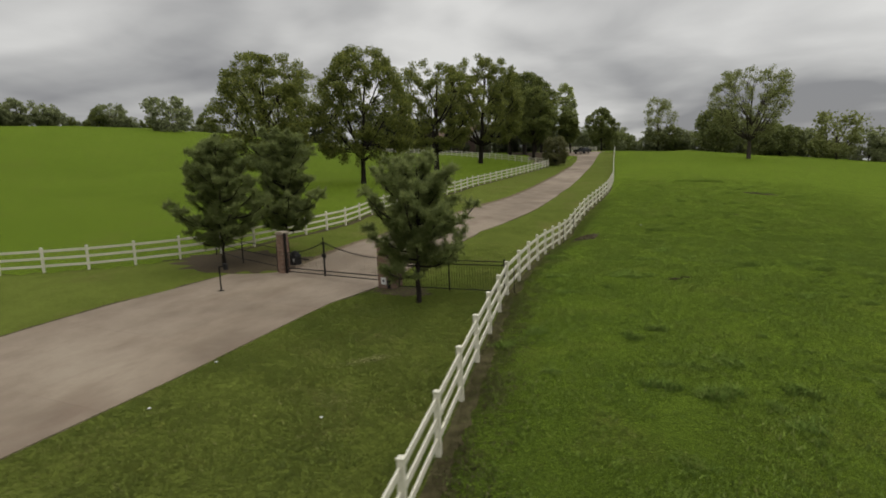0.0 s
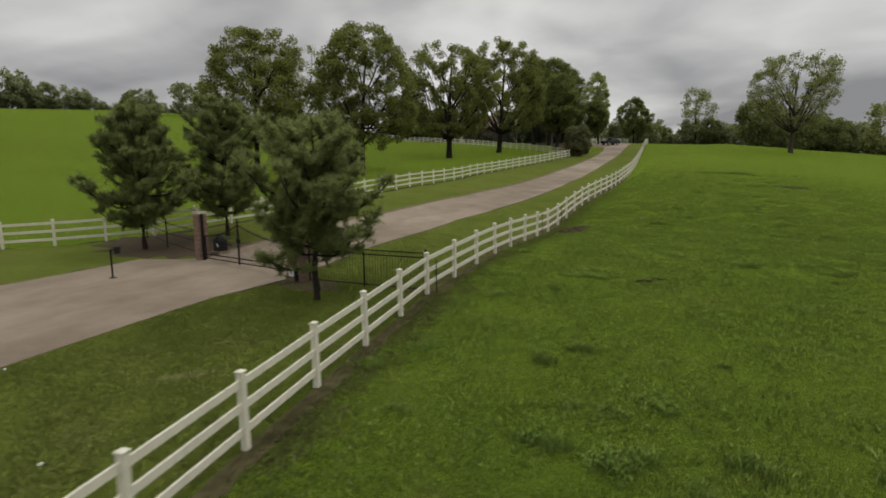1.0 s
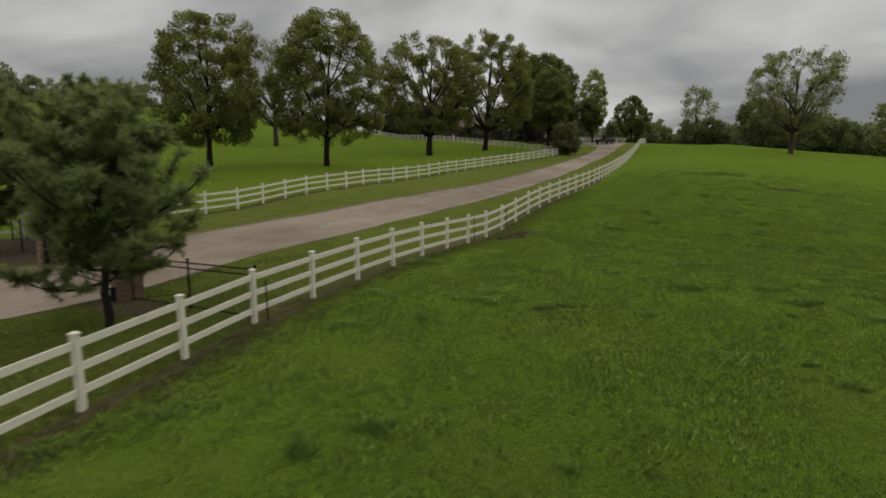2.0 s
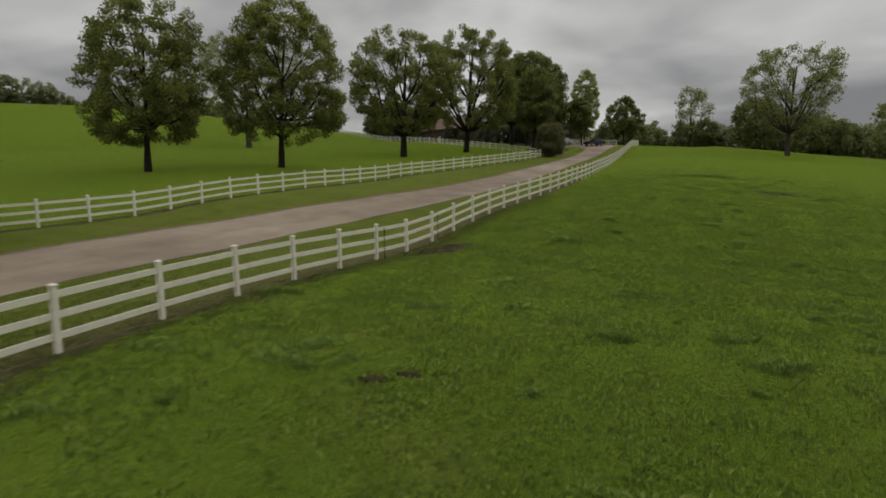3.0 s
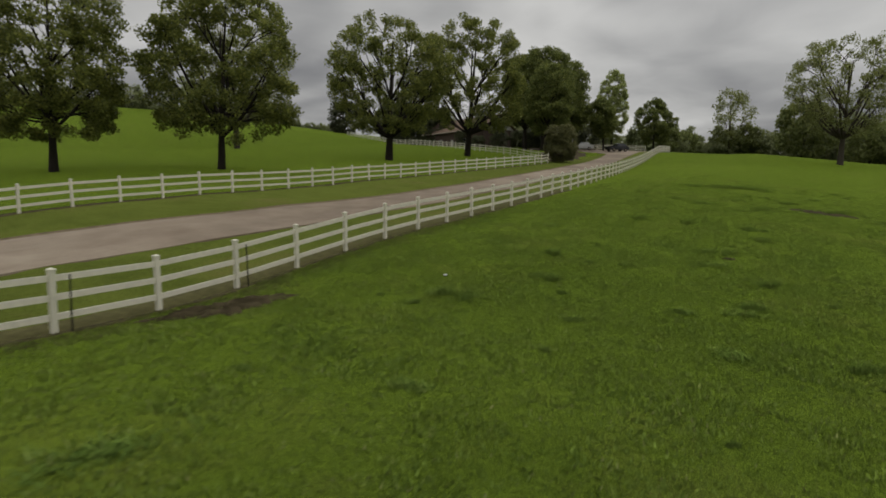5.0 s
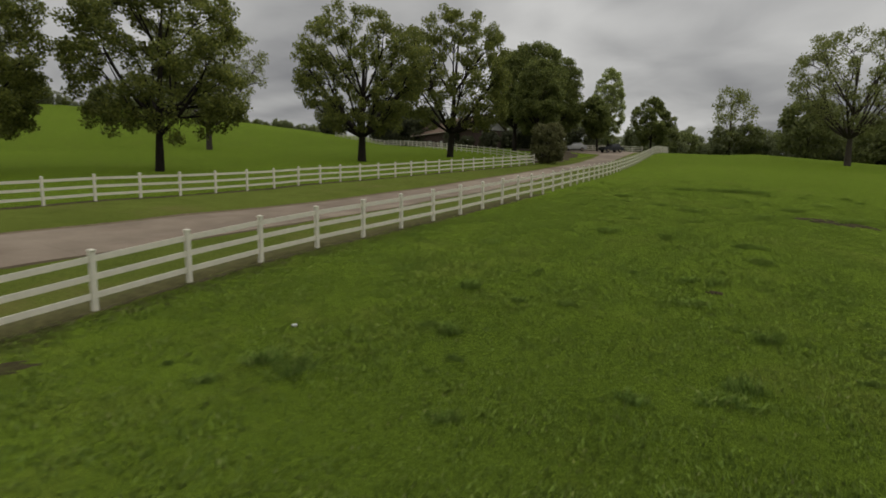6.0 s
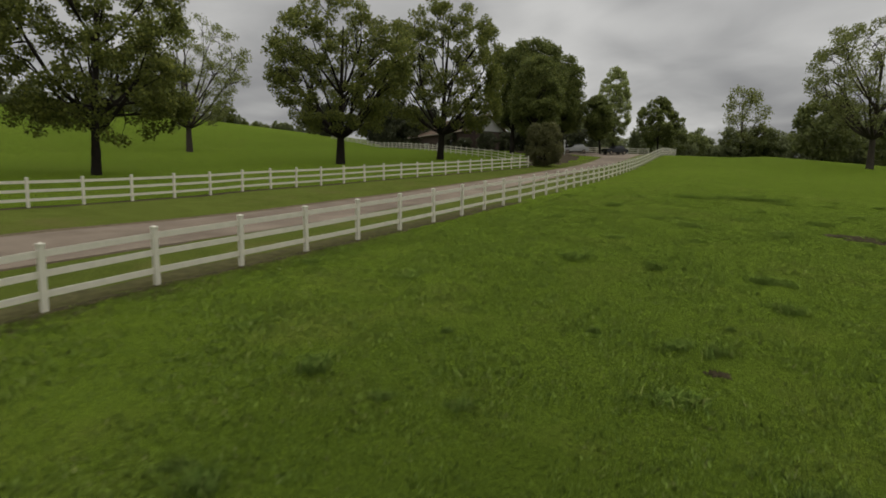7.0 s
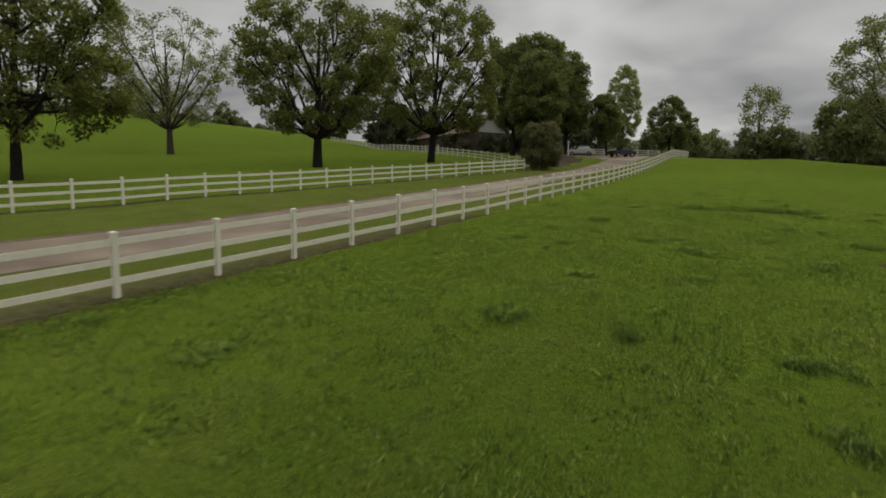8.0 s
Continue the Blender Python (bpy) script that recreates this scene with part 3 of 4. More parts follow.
SHADE = [
    tree("oak", 15, 19.0, 5.2, 5.0, 0.50, spread_crown, 260, 110, 0.62, 0.24, DARK_LEAF, BARK, fork=0.8),
    tree("oak", 16, 18.0, 4.6, 4.0, 0.45, oval, 240, 110, 0.60, 0.24, DARK_LEAF, BARK, fork=0.7),
]
for x, y, k, turn, size, words in (
    (-31.8, 131.0, 1, 0, 0.90, "dense dark green shade tree beside the driveway"),
    (-36.8, 141.0, 0, 120, 1.06, "tall dark green shade tree near the house"),
    (-34.8, 150.5, 1, 220, 1.02, "dense dark green shade tree over the parked cars"),
    (-40.4, 139.8, 0, 40, 0.98, "dark green shade tree with bare lower limbs"),
    (-38.5, 158.0, 1, 300, 1.0, "dense dark green shade tree near the house"),
):
    plant("shade_tree", SHADE[k], x, y, words, turn=turn, scale=size, group="dark trees by the house")
plant("budding_tree", tree("bud", 21, 20.4, 9.4, 4.4, 0.52, fan, 280, 62, 0.55, 0.20, SPRING_LEAF, PALE_BARK, limbs=11, fork=1.1), -80.5, 98.9, "open pale green tree just coming into leaf", group="budding trees")
plant("budding_tree", tree("bud", 22, 18.6, 8.3, 4.6, 0.44, fan, 400, 50, 0.50, 0.20, SPRING_LEAF, PALE_BARK, limbs=11, fork=1.1), 14.1, 140.0, "tall pale green tree in young leaf at the pasture's edge", turn=60, group="budding trees")
plant("poplar_tree", tree("poplar", 23, 22.5, 4.2, 2.0, 0.30, narrow, 200, 80, 0.50, 0.28, POPLAR_LEAF, PALE_BARK), -37.5, 194.0, "slender pale green poplar tree behind the driveway's end")
plant("cedar_tree", tree("cedar", 24, 13.2, 4.4, 1.2, 0.26, narrow, 150, 80, 0.50, 0.30, DARK_LEAF, BARK), -23.9, 184.5, "dark green cedar tree at the fence's far end", group="cedar trees")
plant("cedar_tree", tree("cedar", 25, 10.5, 2.5, 2.8, 0.24, narrow, 130, 80, 0.45, 0.26, DARK_LEAF, BARK), -26.9, 150.5, "dark green cedar tree over parked cars", group="cedar trees", lean=-0.16)


def pine(seed, height, radius):
    """Young pine: whorls of rising branches along a straight trunk, each twig ending in brushes of long needles."""
    rnd = random.Random(seed)
    g = np.random.default_rng(seed)
    verts, faces, brushes = [], [], []
    spine = [Vector((rnd.uniform(-0.05, 0.05) * (0 < i < 10), rnd.uniform(-0.05, 0.05) * (0 < i < 10), -0.2 + (height * 0.97 + 0.2) * i / 10)) for i in range(11)]
    tube(verts, faces, spine, [0.110 * (1.25 if i == 0 else 1.0) * (1 - 0.92 * i / 10) + 0.012 for i in range(11)], 9)
    z = 1.5
    while z < height - 0.30:
        s = (z - 1.5) / (height - 1.5)
        reach = radius * (1 - s) ** 0.58 * min(1.0, 0.72 + 1.3 * s) * rnd.uniform(0.86, 1.08)
        first = rnd.uniform(0, 6.28)
        count = rnd.choice((5, 6, 7)) if s < 0.7 else 4
        for k in range(count):
            a = first + 6.283 * k / count + rnd.uniform(-0.35, 0.35)
            long_ = reach * rnd.choice((0.5, 0.7, 0.85, 0.95, 1.02, 1.12))
            up = (rnd.uniform(-0.16, 0.16) if s < 0.25 else rnd.uniform(-0.12, 0.34)) + 0.40 * s
            d = Vector((math.cos(a), math.sin(a), 0))
            a0 = Vector((0, 0, z + rnd.uniform(-0.30, 0.30)))
            line = [a0 + d * long_ * u + Vector((0, 0, long_ * (up * u + 0.38 * u ** 3 - 0.12 * u * (1 - u)))) for u in (0, 0.25, 0.5, 0.75, 1.0)]
            r = 0.018 + 0.016 * long_
            tube(verts, faces, line, [r, r * 0.8, r * 0.6, r * 0.42, 0.008], 5)
            side = Vector((-d.y, d.x, 0))
            spots = [line[4]] + [line[int(u * 4)].lerp(line[int(u * 4) + 1], u * 4 - int(u * 4)) + side * rnd.uniform(-0.5, 0.5) * max(0.5, long_ * 0.45) + Vector((0, 0, rnd.uniform(-0.15, 0.38))) for u in (0.92, 0.80, 0.68, 0.56, 0.44, 0.32) if long_ * u > 0.35]
            for i, q in enumerate(spots):
                p = line[max(1, 4 - i // 2 - 1)]
                tube(verts, faces, [p, p.lerp(q, 0.55) + Vector((0, 0, -0.03)), q], [0.015, 0.012, 0.007], 4)
                lobe = rnd.uniform(0.20, 0.36)
                for j in range(11):
                    out = Vector((rnd.gauss(0, 1), rnd.gauss(0, 1), rnd.gauss(0.45, 0.8))).normalized()
                    brushes.append((q + out * lobe * rnd.uniform(0.5, 1.0), out))
        z += rnd.uniform(0.34, 0.48)
    brushes += [(Vector((0, 0, height - 0.15 * i)), Vector((0, 0, 1))) for i in range(4)]
    me = bpy.data.meshes.new("trunk")
    me.from_pydata([tuple(v) for v in verts], [], faces)
    me.materials.append(BARK)
    me.polygons.foreach_set("use_smooth", np.ones(len(me.polygons), bool))
    me.update()
    per = 28
    base = np.repeat(np.array([tuple(p) for p, _ in brushes]), per, axis=0)
    axis = np.repeat(np.array([tuple(t) for _, t in brushes]), per, axis=0)
    n = len(base)
    base = base - axis * g.uniform(-0.04, 0.26, n)[:, None]
    d = g.normal(size=(n, 3)) * 0.62 + axis * 0.60 + np.array([0, 0, 0.15])
    d /= np.linalg.norm(d, axis=1)[:, None]
    w = np.cross(d, g.normal(size=(n, 3)))
    w *= (0.013 / np.linalg.norm(w, axis=1))[:, None]
    tip = base + d * g.uniform(0.13, 0.27, n)[:, None]
    v = np.stack([base - w, base + w, tip], 1).reshape(-1, 3)
    nd = bpy.data.meshes.new("crown")
    nd.vertices.add(3 * n)
    nd.vertices.foreach_set("co", v.ravel())
    nd.loops.add(3 * n)
    nd.loops.foreach_set("vertex_index", np.arange(3 * n, dtype=np.int32))
    nd.polygons.add(n)
    nd.polygons.foreach_set("loop_start", np.arange(0, 3 * n, 3, dtype=np.int32))
    nd.polygons.foreach_set("loop_total", np.full(n, 3, np.int32))
    nd.materials.append(NEEDLE)
    nd.update(calc_edges=True)
    return me, nd


plant("pine_tree", pine(31, 5.8, 2.75), -7.1, 20.0, "bushy young pine tree on the lawn by the gate", lean=0.04, group="pines at the gate")
plant("pine_tree", pine(32, 7.0, 2.65), -21.2, 23.4, "bushy young pine tree in mulch beside the gate pillar", turn=90, lean=0.06, group="pines at the gate")
plant("pine_tree", pine(33, 7.2, 2.9), -20.3, 27.8, "bushy young pine tree behind the gate pillar", turn=200, group="pines at the gate")


def shrub(seed, height, radius, leaf):
    return tree("shrub", seed, height, radius, 0.15, 0.10, spread_crown, 190, 130, 0.34, 0.12, leaf, BARK, limbs=7)


plant("round_shrub", shrub(41, 5.6, 2.5, SHRUB_LEAF), -22.7, 114.0, "large rounded brownish green shrub at the fence corner", "shrub")

# woods and scattered trees along the skyline
FAR_KINDS = [
    tree("far", 51, 10.0, 4.6, 1.0, 0.25, oval, 60, 44, 0.80, 0.52, HAZED_FAR_LEAF, BARK, limbs=6),
    tree("far", 52, 10.0, 5.4, 0.6, 0.25, spread_crown, 64, 44, 0.85, 0.52, HAZED_FAR_LEAF, BARK, limbs=6),
    tree("far", 53, 10.0, 4.0, 0.8, 0.22, narrow, 54, 44, 0.75, 0.52, DARK_LEAF, BARK, limbs=6),
    tree("far", 54, 10.0, 4.4, 2.0, 0.22, fan, 84, 24, 0.75, 0.40, SPRING_LEAF, PALE_BARK, limbs=7, fork=1.0),
    tree("far", 55, 10.0, 5.0, 0.4, 0.25, spread_crown, 74, 48, 0.85, 0.50, FRESH_LEAF, BARK, limbs=6),
    tree("far", 57, 10.0, 4.6, 0.4, 0.25, spread_crown, 76, 50, 0.80, 0.48, HEDGE_LEAF, BARK, limbs=6),
]
FAR_WORDS = ("hazy green tree on the skyline", "wide hazy green tree on the skyline", "dark narrow tree on the skyline", "pale thinly leaved tree on the skyline", "bright green bushy tree on the skyline", "dark dense bushy tree near the house")


def far_tree(x, y, height, k, rnd, group):
    plant("distant_tree", FAR_KINDS[k], x, y, FAR_WORDS[k], turn=rnd.uniform(0, 360), scale=height / 10 * rnd.uniform(0.95, 1.1), tall=rnd.uniform(0.9, 1.08), group=group, sink=0.9)


rnd = random.Random(77)
# eastern wood behind the pasture: low at the fence's end, higher behind the budding tree
for i in range(12):
    far_tree(-52 + 3.0 * i + rnd.uniform(-2, 2), 216 + rnd.uniform(0, 22), rnd.uniform(5.5, 9.0), rnd.choice((0, 1, 4)), rnd, "eastern wood")
for i in range(46):
    u = i / 45
    d = rnd.uniform(0, 34)
    x, y = -24 + 92 * u + rnd.uniform(-2, 2), 206 - 34 * u + d
    hgt = float(np.interp(u, (0, 0.22, 0.30, 0.38, 0.6, 0.75, 1.0), (5.0, 5.5, 6.0, 10.5, 9.5, 5.0, 5.5))) * rnd.uniform(0.72, 1.12)
    far_tree(x, y, hgt, rnd.choice((0, 1, 2, 4, 1, 0)), rnd, "eastern wood")
plant("tall_tree", tree("tall", 56, 17.6, 5.2, 2.0, 0.30, narrow, 85, 42, 0.80, 0.36, SPRING_LEAF, PALE_BARK, limbs=6), -8.0, 204.0, "tall loosely leaved tree at the pasture's far edge", group="budding trees")
for x, y, hgt, k in ((-3.5, 206.0, 7.5, 4), (-8.5, 205.0, 7.5, 1), (-0.5, 207.0, 6.5, 0), (9.0, 186.0, 11.0, 4), (20.5, 172.0, 9.5, 4), (24.0, 174.0, 8.0, 4), (36.0, 170.0, 13.0, 3), (44.0, 176.0, 9.0, 0)):
    far_tree(x, y, hgt, k, rnd, "eastern wood")
# western skyline: a continuous low treeline along the crest
for i in range(112):
    y = 62 + 190 * i / 111 + rnd.uniform(-1, 1)
    far_tree(-194 + rnd.uniform(-5, 4), y, rnd.uniform(2.6, 5.0), rnd.choice((0, 1, 2, 0, 1)), rnd, "western skyline trees")
for x, y, hgt, k in ((-163.5, 140.0, 12.2, 1), (-194.0, 98.0, 10.5, 0), (-195.0, 102.0, 8.0, 2), (-194.0, 110.0, 8.0, 1), (-194.0, 118.0, 8.0, 0), (-194.0, 136.0, 7.5, 2), (-193.0, 140.0, 8.5, 1), (-195.0, 186.0, 9.0, 2)):
    far_tree(x, y, hgt, k, rnd, "western skyline trees")
# trees and bushes about the house
for x, y, hgt, k in ((-76, 162, 9.5, 5), (-80, 166, 10.0, 5), (-90, 173, 9.5, 5), (-96, 177, 8.5, 5), (-103, 181, 8.0, 5), (-63, 152.5, 4.2, 5), (-57, 149.5, 3.8, 5), (-51, 149.0, 5.0, 5), (-47, 151, 4.5, 5), (-44, 152, 5.5, 5), (-42, 172, 6.0, 5), (-46, 171, 6.5, 5), (-38, 175, 6.0, 5), (-51, 173, 7.5, 5), (-110, 188, 8.5, 2), (-118, 196, 9.0, 0), (-56, 186, 12.0, 0), (-44, 190, 12.0, 1), (-30, 200, 9.0, 0), (-26, 206, 8.0, 4), (-70, 200, 12.0, 1), (-91, 168, 12.0, 5), (-98, 171, 11.5, 5), (-84, 165, 11.0, 5), (-130, 182, 12.0, 5)):
    far_tree(x, y, hgt, k, rnd, "trees about the house")

# ---- gate ----
def brick_pillar(x, y, turn, height, side, label):
    """Square pillar: a mortar core, courses of single bricks and a stone cap."""
    z = at(x, y)
    root = thing("gate_pillar", (x, y, z), label, "pillar", "gate pillars")
    root.rotation_euler.z = radians(turn)
    bm = bmesh.new()
    box(bm, side - 0.03, side - 0.03, height + 0.25, pose(0, 0, (height - 0.25) / 2))
    part("core", bm, MORTAR, root, "grey mortar joints")
    brick = box_mesh("brick", 0.205, 0.10, 0.066, BRICK, 0.006)
    half = side / 2
    n = int(side / 0.215)
    step = (side - 0.10) / n
    for c in range(int(height / 0.076)):
        zc = 0.040 + c * 0.076
        for s in range(4):
            for k in range(n):
                u = -half + 0.10 * (c % 2) + step * (k + 0.5)
                shared("brick", brick, root, pose(0, 0, 0, 0, 0, 90 * s) @ pose(u, half - 0.05 + 0.002 * ((k + c) % 3), zc) @ Matrix.Diagonal(((step - 0.010) / 0.205, 1, 1, 1)))
    bm = bmesh.new()
    box(bm, side + 0.10, side + 0.10, 0.07, pose(0, 0, height + 0.035), 0.012)
    box(bm, side + 0.02, side + 0.02, 0.05, pose(0, 0, height + 0.094), 0.012)
    part("cap", bm, CAPSTONE, root, "pale stone cap")
    return root


GATE_TURN = math.degrees(math.atan2(21.95 - 23.3, -9.55 + 16.85))
left_pillar = brick_pillar(-16.85, 23.3, GATE_TURN, 2.12, 0.45, "reddish brown brick gate pillar with a stone cap")
right_pillar = brick_pillar(-9.55, 21.95, GATE_TURN, 2.0, 0.80, "dark brick gate pillar with a small white plate")
bm = bmesh.new()
box(bm, 0.09, 0.12, 2.2, pose(0.285, -0.06, 1.05), 0.01)
box(bm, 0.05, 0.10, 0.06, pose(0.245, -0.06, 0.5))
box(bm, 0.05, 0.10, 0.06, pose(0.245, -0.06, 1.7))
part("hinge_post", bm, IRON, left_pillar, "broad black steel hinge post")
bm = bmesh.new()
box(bm, 0.30, 0.02, 0.32, pose(-0.02, -0.445, 0.36), 0.005)
plate = part("plate", bm, PAPER, right_pillar, "small white plate")
bm = bmesh.new()
box(bm, 0.08, 0.012, 0.11, pose(-0.02, -0.457, 0.37))
part("mark", bm, PLASTIC, plate, "dark mark")
bm = bmesh.new()
box(bm, 0.12, 0.14, 0.42, pose(0.30, -0.46, 0.26), 0.02)
part("control_box", bm, PLASTIC, right_pillar, "black control box")


def bar(root, name, a, b, r, label="", sides=6):
    bm = bmesh.new()
    rod(bm, a, b, r, sides)
    return part(name, bm, IRON, root, label)


def iron_gate():
    """Double drive gate of black iron, its top sweeping up towards the middle."""
    a, b = Vector((-16.5, 23.23, 0)), Vector((-10.0, 22.03, 0))
    d = (b - a)
    z0 = max(at(a.x, a.y), at(b.x, b.y)) + 0.06
    root = thing("iron_gate", (a.x, a.y, z0), "closed black iron double gate with thin pickets", "gate")
    mid = 0.42

    def spot(u, z):
        return (d.x * u, d.y * u, z)

    def top(u):
        s = u / mid if u < mid else (1 - u) / (1 - mid)
        return 1.08 + 0.62 * s ** 2

    for lo, hi in ((0.005, mid - 0.006), (mid + 0.006, 0.995)):
        leaf = new("gate_leaf")
        leaf.parent = root
        for u in (lo, hi):
            bar(leaf, "stile", spot(u, 0.0), spot(u, top(u) + 0.03), 0.028)
        for z in (0.05, 0.24):
            bar(leaf, "bottom_rail", spot(lo, z), spot(hi, z), 0.026)
        n = 14
        for i in range(n):
            u0, u1 = lo + (hi - lo) * i / n, lo + (hi - lo) * (i + 1) / n
            bar(leaf, "top_rail", spot(u0, top(u0)), spot(u1, top(u1)), 0.022)
        count = int((hi - lo) * d.length / 0.13)
        for i in range(1, count):
            u = lo + (hi - lo) * i / count
            bar(leaf, "picket", spot(u, 0.05), spot(u, top(u) + 0.10), 0.009, sides=5)
    bar(root, "meeting_post", spot(mid, -0.04), spot(mid, 1.95), 0.030)
    bm = bmesh.new()
    bmesh.ops.create_uvsphere(bm, u_segments=12, v_segments=8, radius=0.13, matrix=Matrix.Translation(spot(mid, 1.02)) @ Matrix.Diagonal((1, 0.5, 1, 1)))
    part("lock_boss", bm, IRON, root, "round black lock plate")


iron_gate()


def gate_operator():
    x, y = -17.15, 24.6
    root = thing("gate_opener", (x, y, at(x, y)), "black domed gate opener box on a pad with an arm", "gate opener")
    root.rotation_euler.z = radians(GATE_TURN)
    root.scale = (1.25, 1.25, 1.25)
    bm = bmesh.new()
    box(bm, 0.60, 0.50, 0.16, pose(0, 0, 0.02), 0.01)
    part("pad", bm, CONCRETE, root, "small concrete pad")
    bm = bmesh.new()
    box(bm, 0.46, 0.36, 0.46, pose(0, 0, 0.33), 0.03)
    bmesh.ops.create_uvsphere(bm, u_segments=14, v_segments=8, radius=0.24, matrix=pose(0, 0, 0.55) @ Matrix.Diagonal((0.95, 0.75, 0.8, 1)))
    cover = part("cover", bm, PLASTIC, root)
    bm = bmesh.new()
    box(bm, 0.09, 0.008, 0.13, pose(0.12, -0.186, 0.34))
    part("sticker", bm, PAPER, cover, "white sticker")
    bar(root, "arm", (0.15, 0, 0.42), (1.05, -0.15, 0.40), 0.03)


gate_operator()


def iron_fence(line, label, height, gap, rails, group):
    """Low iron fence: posts at the corners, rails and thin pickets between."""
    x0, y0 = line[0]
    root = thing("iron_fence", (x0, y0, at(x0, y0)), label, "fence", group)
    o = Vector((x0, y0, at(x0, y0)))
    for (xa, ya), (xb, yb) in zip(line, line[1:]):
        a, b = Vector((xa, ya, at(xa, ya))) - o, Vector((xb, yb, at(xb, yb))) - o
        for z in rails:
            bar(root, "rail", a + Vector((0, 0, z)), b + Vector((0, 0, z)), 0.020)
        if gap:
            n = int((b - a).length / gap)
            for i in range(1, n):
                p = a.lerp(b, i / n)
                bar(root, "picket", p + Vector((0, 0, rails[-1])), p + Vector((0, 0, rails[0])), 0.008, sides=5)
    for x, y in line:
        p = Vector((x, y, at(x, y))) - o
        bm = bmesh.new()
        rod(bm, p + Vector((0, 0, -0.1)), p + Vector((0, 0, height)), 0.035, 6)
        bmesh.ops.create_uvsphere(bm, u_segments=8, v_segments=6, radius=0.045, matrix=Matrix.Translation(p + Vector((0, 0, height + 0.03))))
        part("post", bm, IRON, root)


iron_fence([(-9.05, 21.88), (-6.6, 22.0), (-4.08, 22.1)], "black iron picket fence between pillar and white fence", 1.42, 0.12, (1.36, 1.20, 0.10), "iron fences at the gate")
iron_fence([(-17.4, 23.45), (-20.6, 24.2), (-23.7, 25.2)], "black iron rail fence beside the pine trees", 1.45, 0.0, (1.30, 0.80, 0.30), "iron fences at the gate")


def keypad_stand():
    x, y = -17.3, 19.3
    root = thing("keypad_stand", (x, y, at(x, y) + 0.03), "black gooseneck keypad stand on the driveway", "keypad stand")
    bm = bmesh.new()
    box(bm, 0.22, 0.22, 0.02, pose(0, 0, 0.01), 0.004)
    part("base_plate", bm, IRON, root)
    bar(root, "pole", (0, 0, 0), (0, 0, 1.16), 0.035, sides=8)
    bar(root, "neck", (0, 0, 1.15), (0.24, 0.08, 1.20), 0.032, sides=8)
    bm = bmesh.new()
    box(bm, 0.16, 0.20, 0.26, pose(0.30, 0.10, 1.14, 0, 0, 20), 0.02)
    head = part("keypad_box", bm, PLASTIC, root)
    bm = bmesh.new()
    box(bm, 0.24, 0.26, 0.02, pose(0.30, 0.10, 1.285, 0, 8, 20), 0.005)
    part("hood", bm, IRON, head)


keypad_stand()


def stake(x, y, h, tilt):
    root = thing("metal_stake", (x, y, at(x, y)), "thin dark metal stake beside a white fence post", "stake", "stakes by the fence")
    bm = bmesh.new()
    box(bm, 0.030, 0.008, h + 0.1, pose(0, 0, (h - 0.1) / 2, tilt, 0, 0))
    box(bm, 0.008, 0.030, h + 0.1, pose(0, 0.012, (h - 0.1) / 2, tilt, 0, 0))
    part("shaft", bm, IRON, root)


stake(-3.65, 22.05, 1.15, 1.0)
stake(-4.7, 36.68, 1.30, -1.0)
stake(-4.95, 41.5, 1.28, 1.5)

# ---- bare ground ----
BARE = [(-3.8, 39.75, 1.6, 0.5, 1.28), (9.9, 71.3, 1.5, 0.9, 0.15), (2.47, 25.96, 0.26, 0.11, 0.3), (2.9, 26.39, 0.18, 0.08, 0.3), (6.57, 53.72, 0.20, 0.12, 0.3)]
def soil_strip():
    """Bare strip under the near part of the pasture fence, ragged at its edges."""
    rnd = random.Random(5)
    pts = spaced(EAST_LINE[:13], 0.22)
    verts, faces = [], []
    for i, (x, y) in enumerate(pts):
        wide = 1.0 if y < 22 else max(0.45, 1 - (y - 22) / 14)
        wave = 0.6 + 0.55 * noise.noise((0.0, y * 0.55, 4.0)) + 0.35 * noise.noise((3.0, y * 1.9, 4.0))
        a, b = -0.04 * wide * rnd.uniform(0.4, 1.5), max(0.03, (0.10 + 0.40 * wave) * wide + rnd.uniform(-0.10, 0.10))
        for k, o in enumerate((a - 0.06, a, (a + b) / 2, b, b + 0.10)):
            verts.append((x + o, y, on(x + o, y) + (0.020 if 0 < k < 4 else -0.05)))
    for i in range(len(pts) - 1):
        for k in range(4):
            a = i * 5 + k
            faces.append((a, a + 1, a + 6, a + 5))
    tagged(mesh_object("soil_strip", verts, faces, THATCH_SHADE, smooth=True), "bare brown soil strip under the white fence", "soil", kind="structure")


soil_strip()


def ragged_strip(name, line, lo, hi, mat, label, category, seed):
    """Thin uneven band along a line, from lo to hi metres beside it."""
    rnd = random.Random(seed)
    verts, faces = [], []
    for x, y in line:
        wave = noise.noise((seed, y * 0.35, 1.0)) + 0.5 * noise.noise((seed, y * 1.3, 6.0))
        a, b = lo - 0.10 * rnd.random() - 0.12 * wave, hi + 0.10 * rnd.random() + 0.18 * wave
        for k, o in enumerate((a - 0.08, a, (a + b) / 2, b, b + 0.08)):
            verts.append((x + o, y, on(x + o, y) + (0.016 if 0 < k < 4 else -0.05)))
    for i in range(len(line) - 1):
        for k in range(4):
            q = i * 5 + k
            faces.append((q, q + 1, q + 6, q + 5))
    tagged(mesh_object(name, verts, faces, mat, smooth=True), label, category, kind="structure")


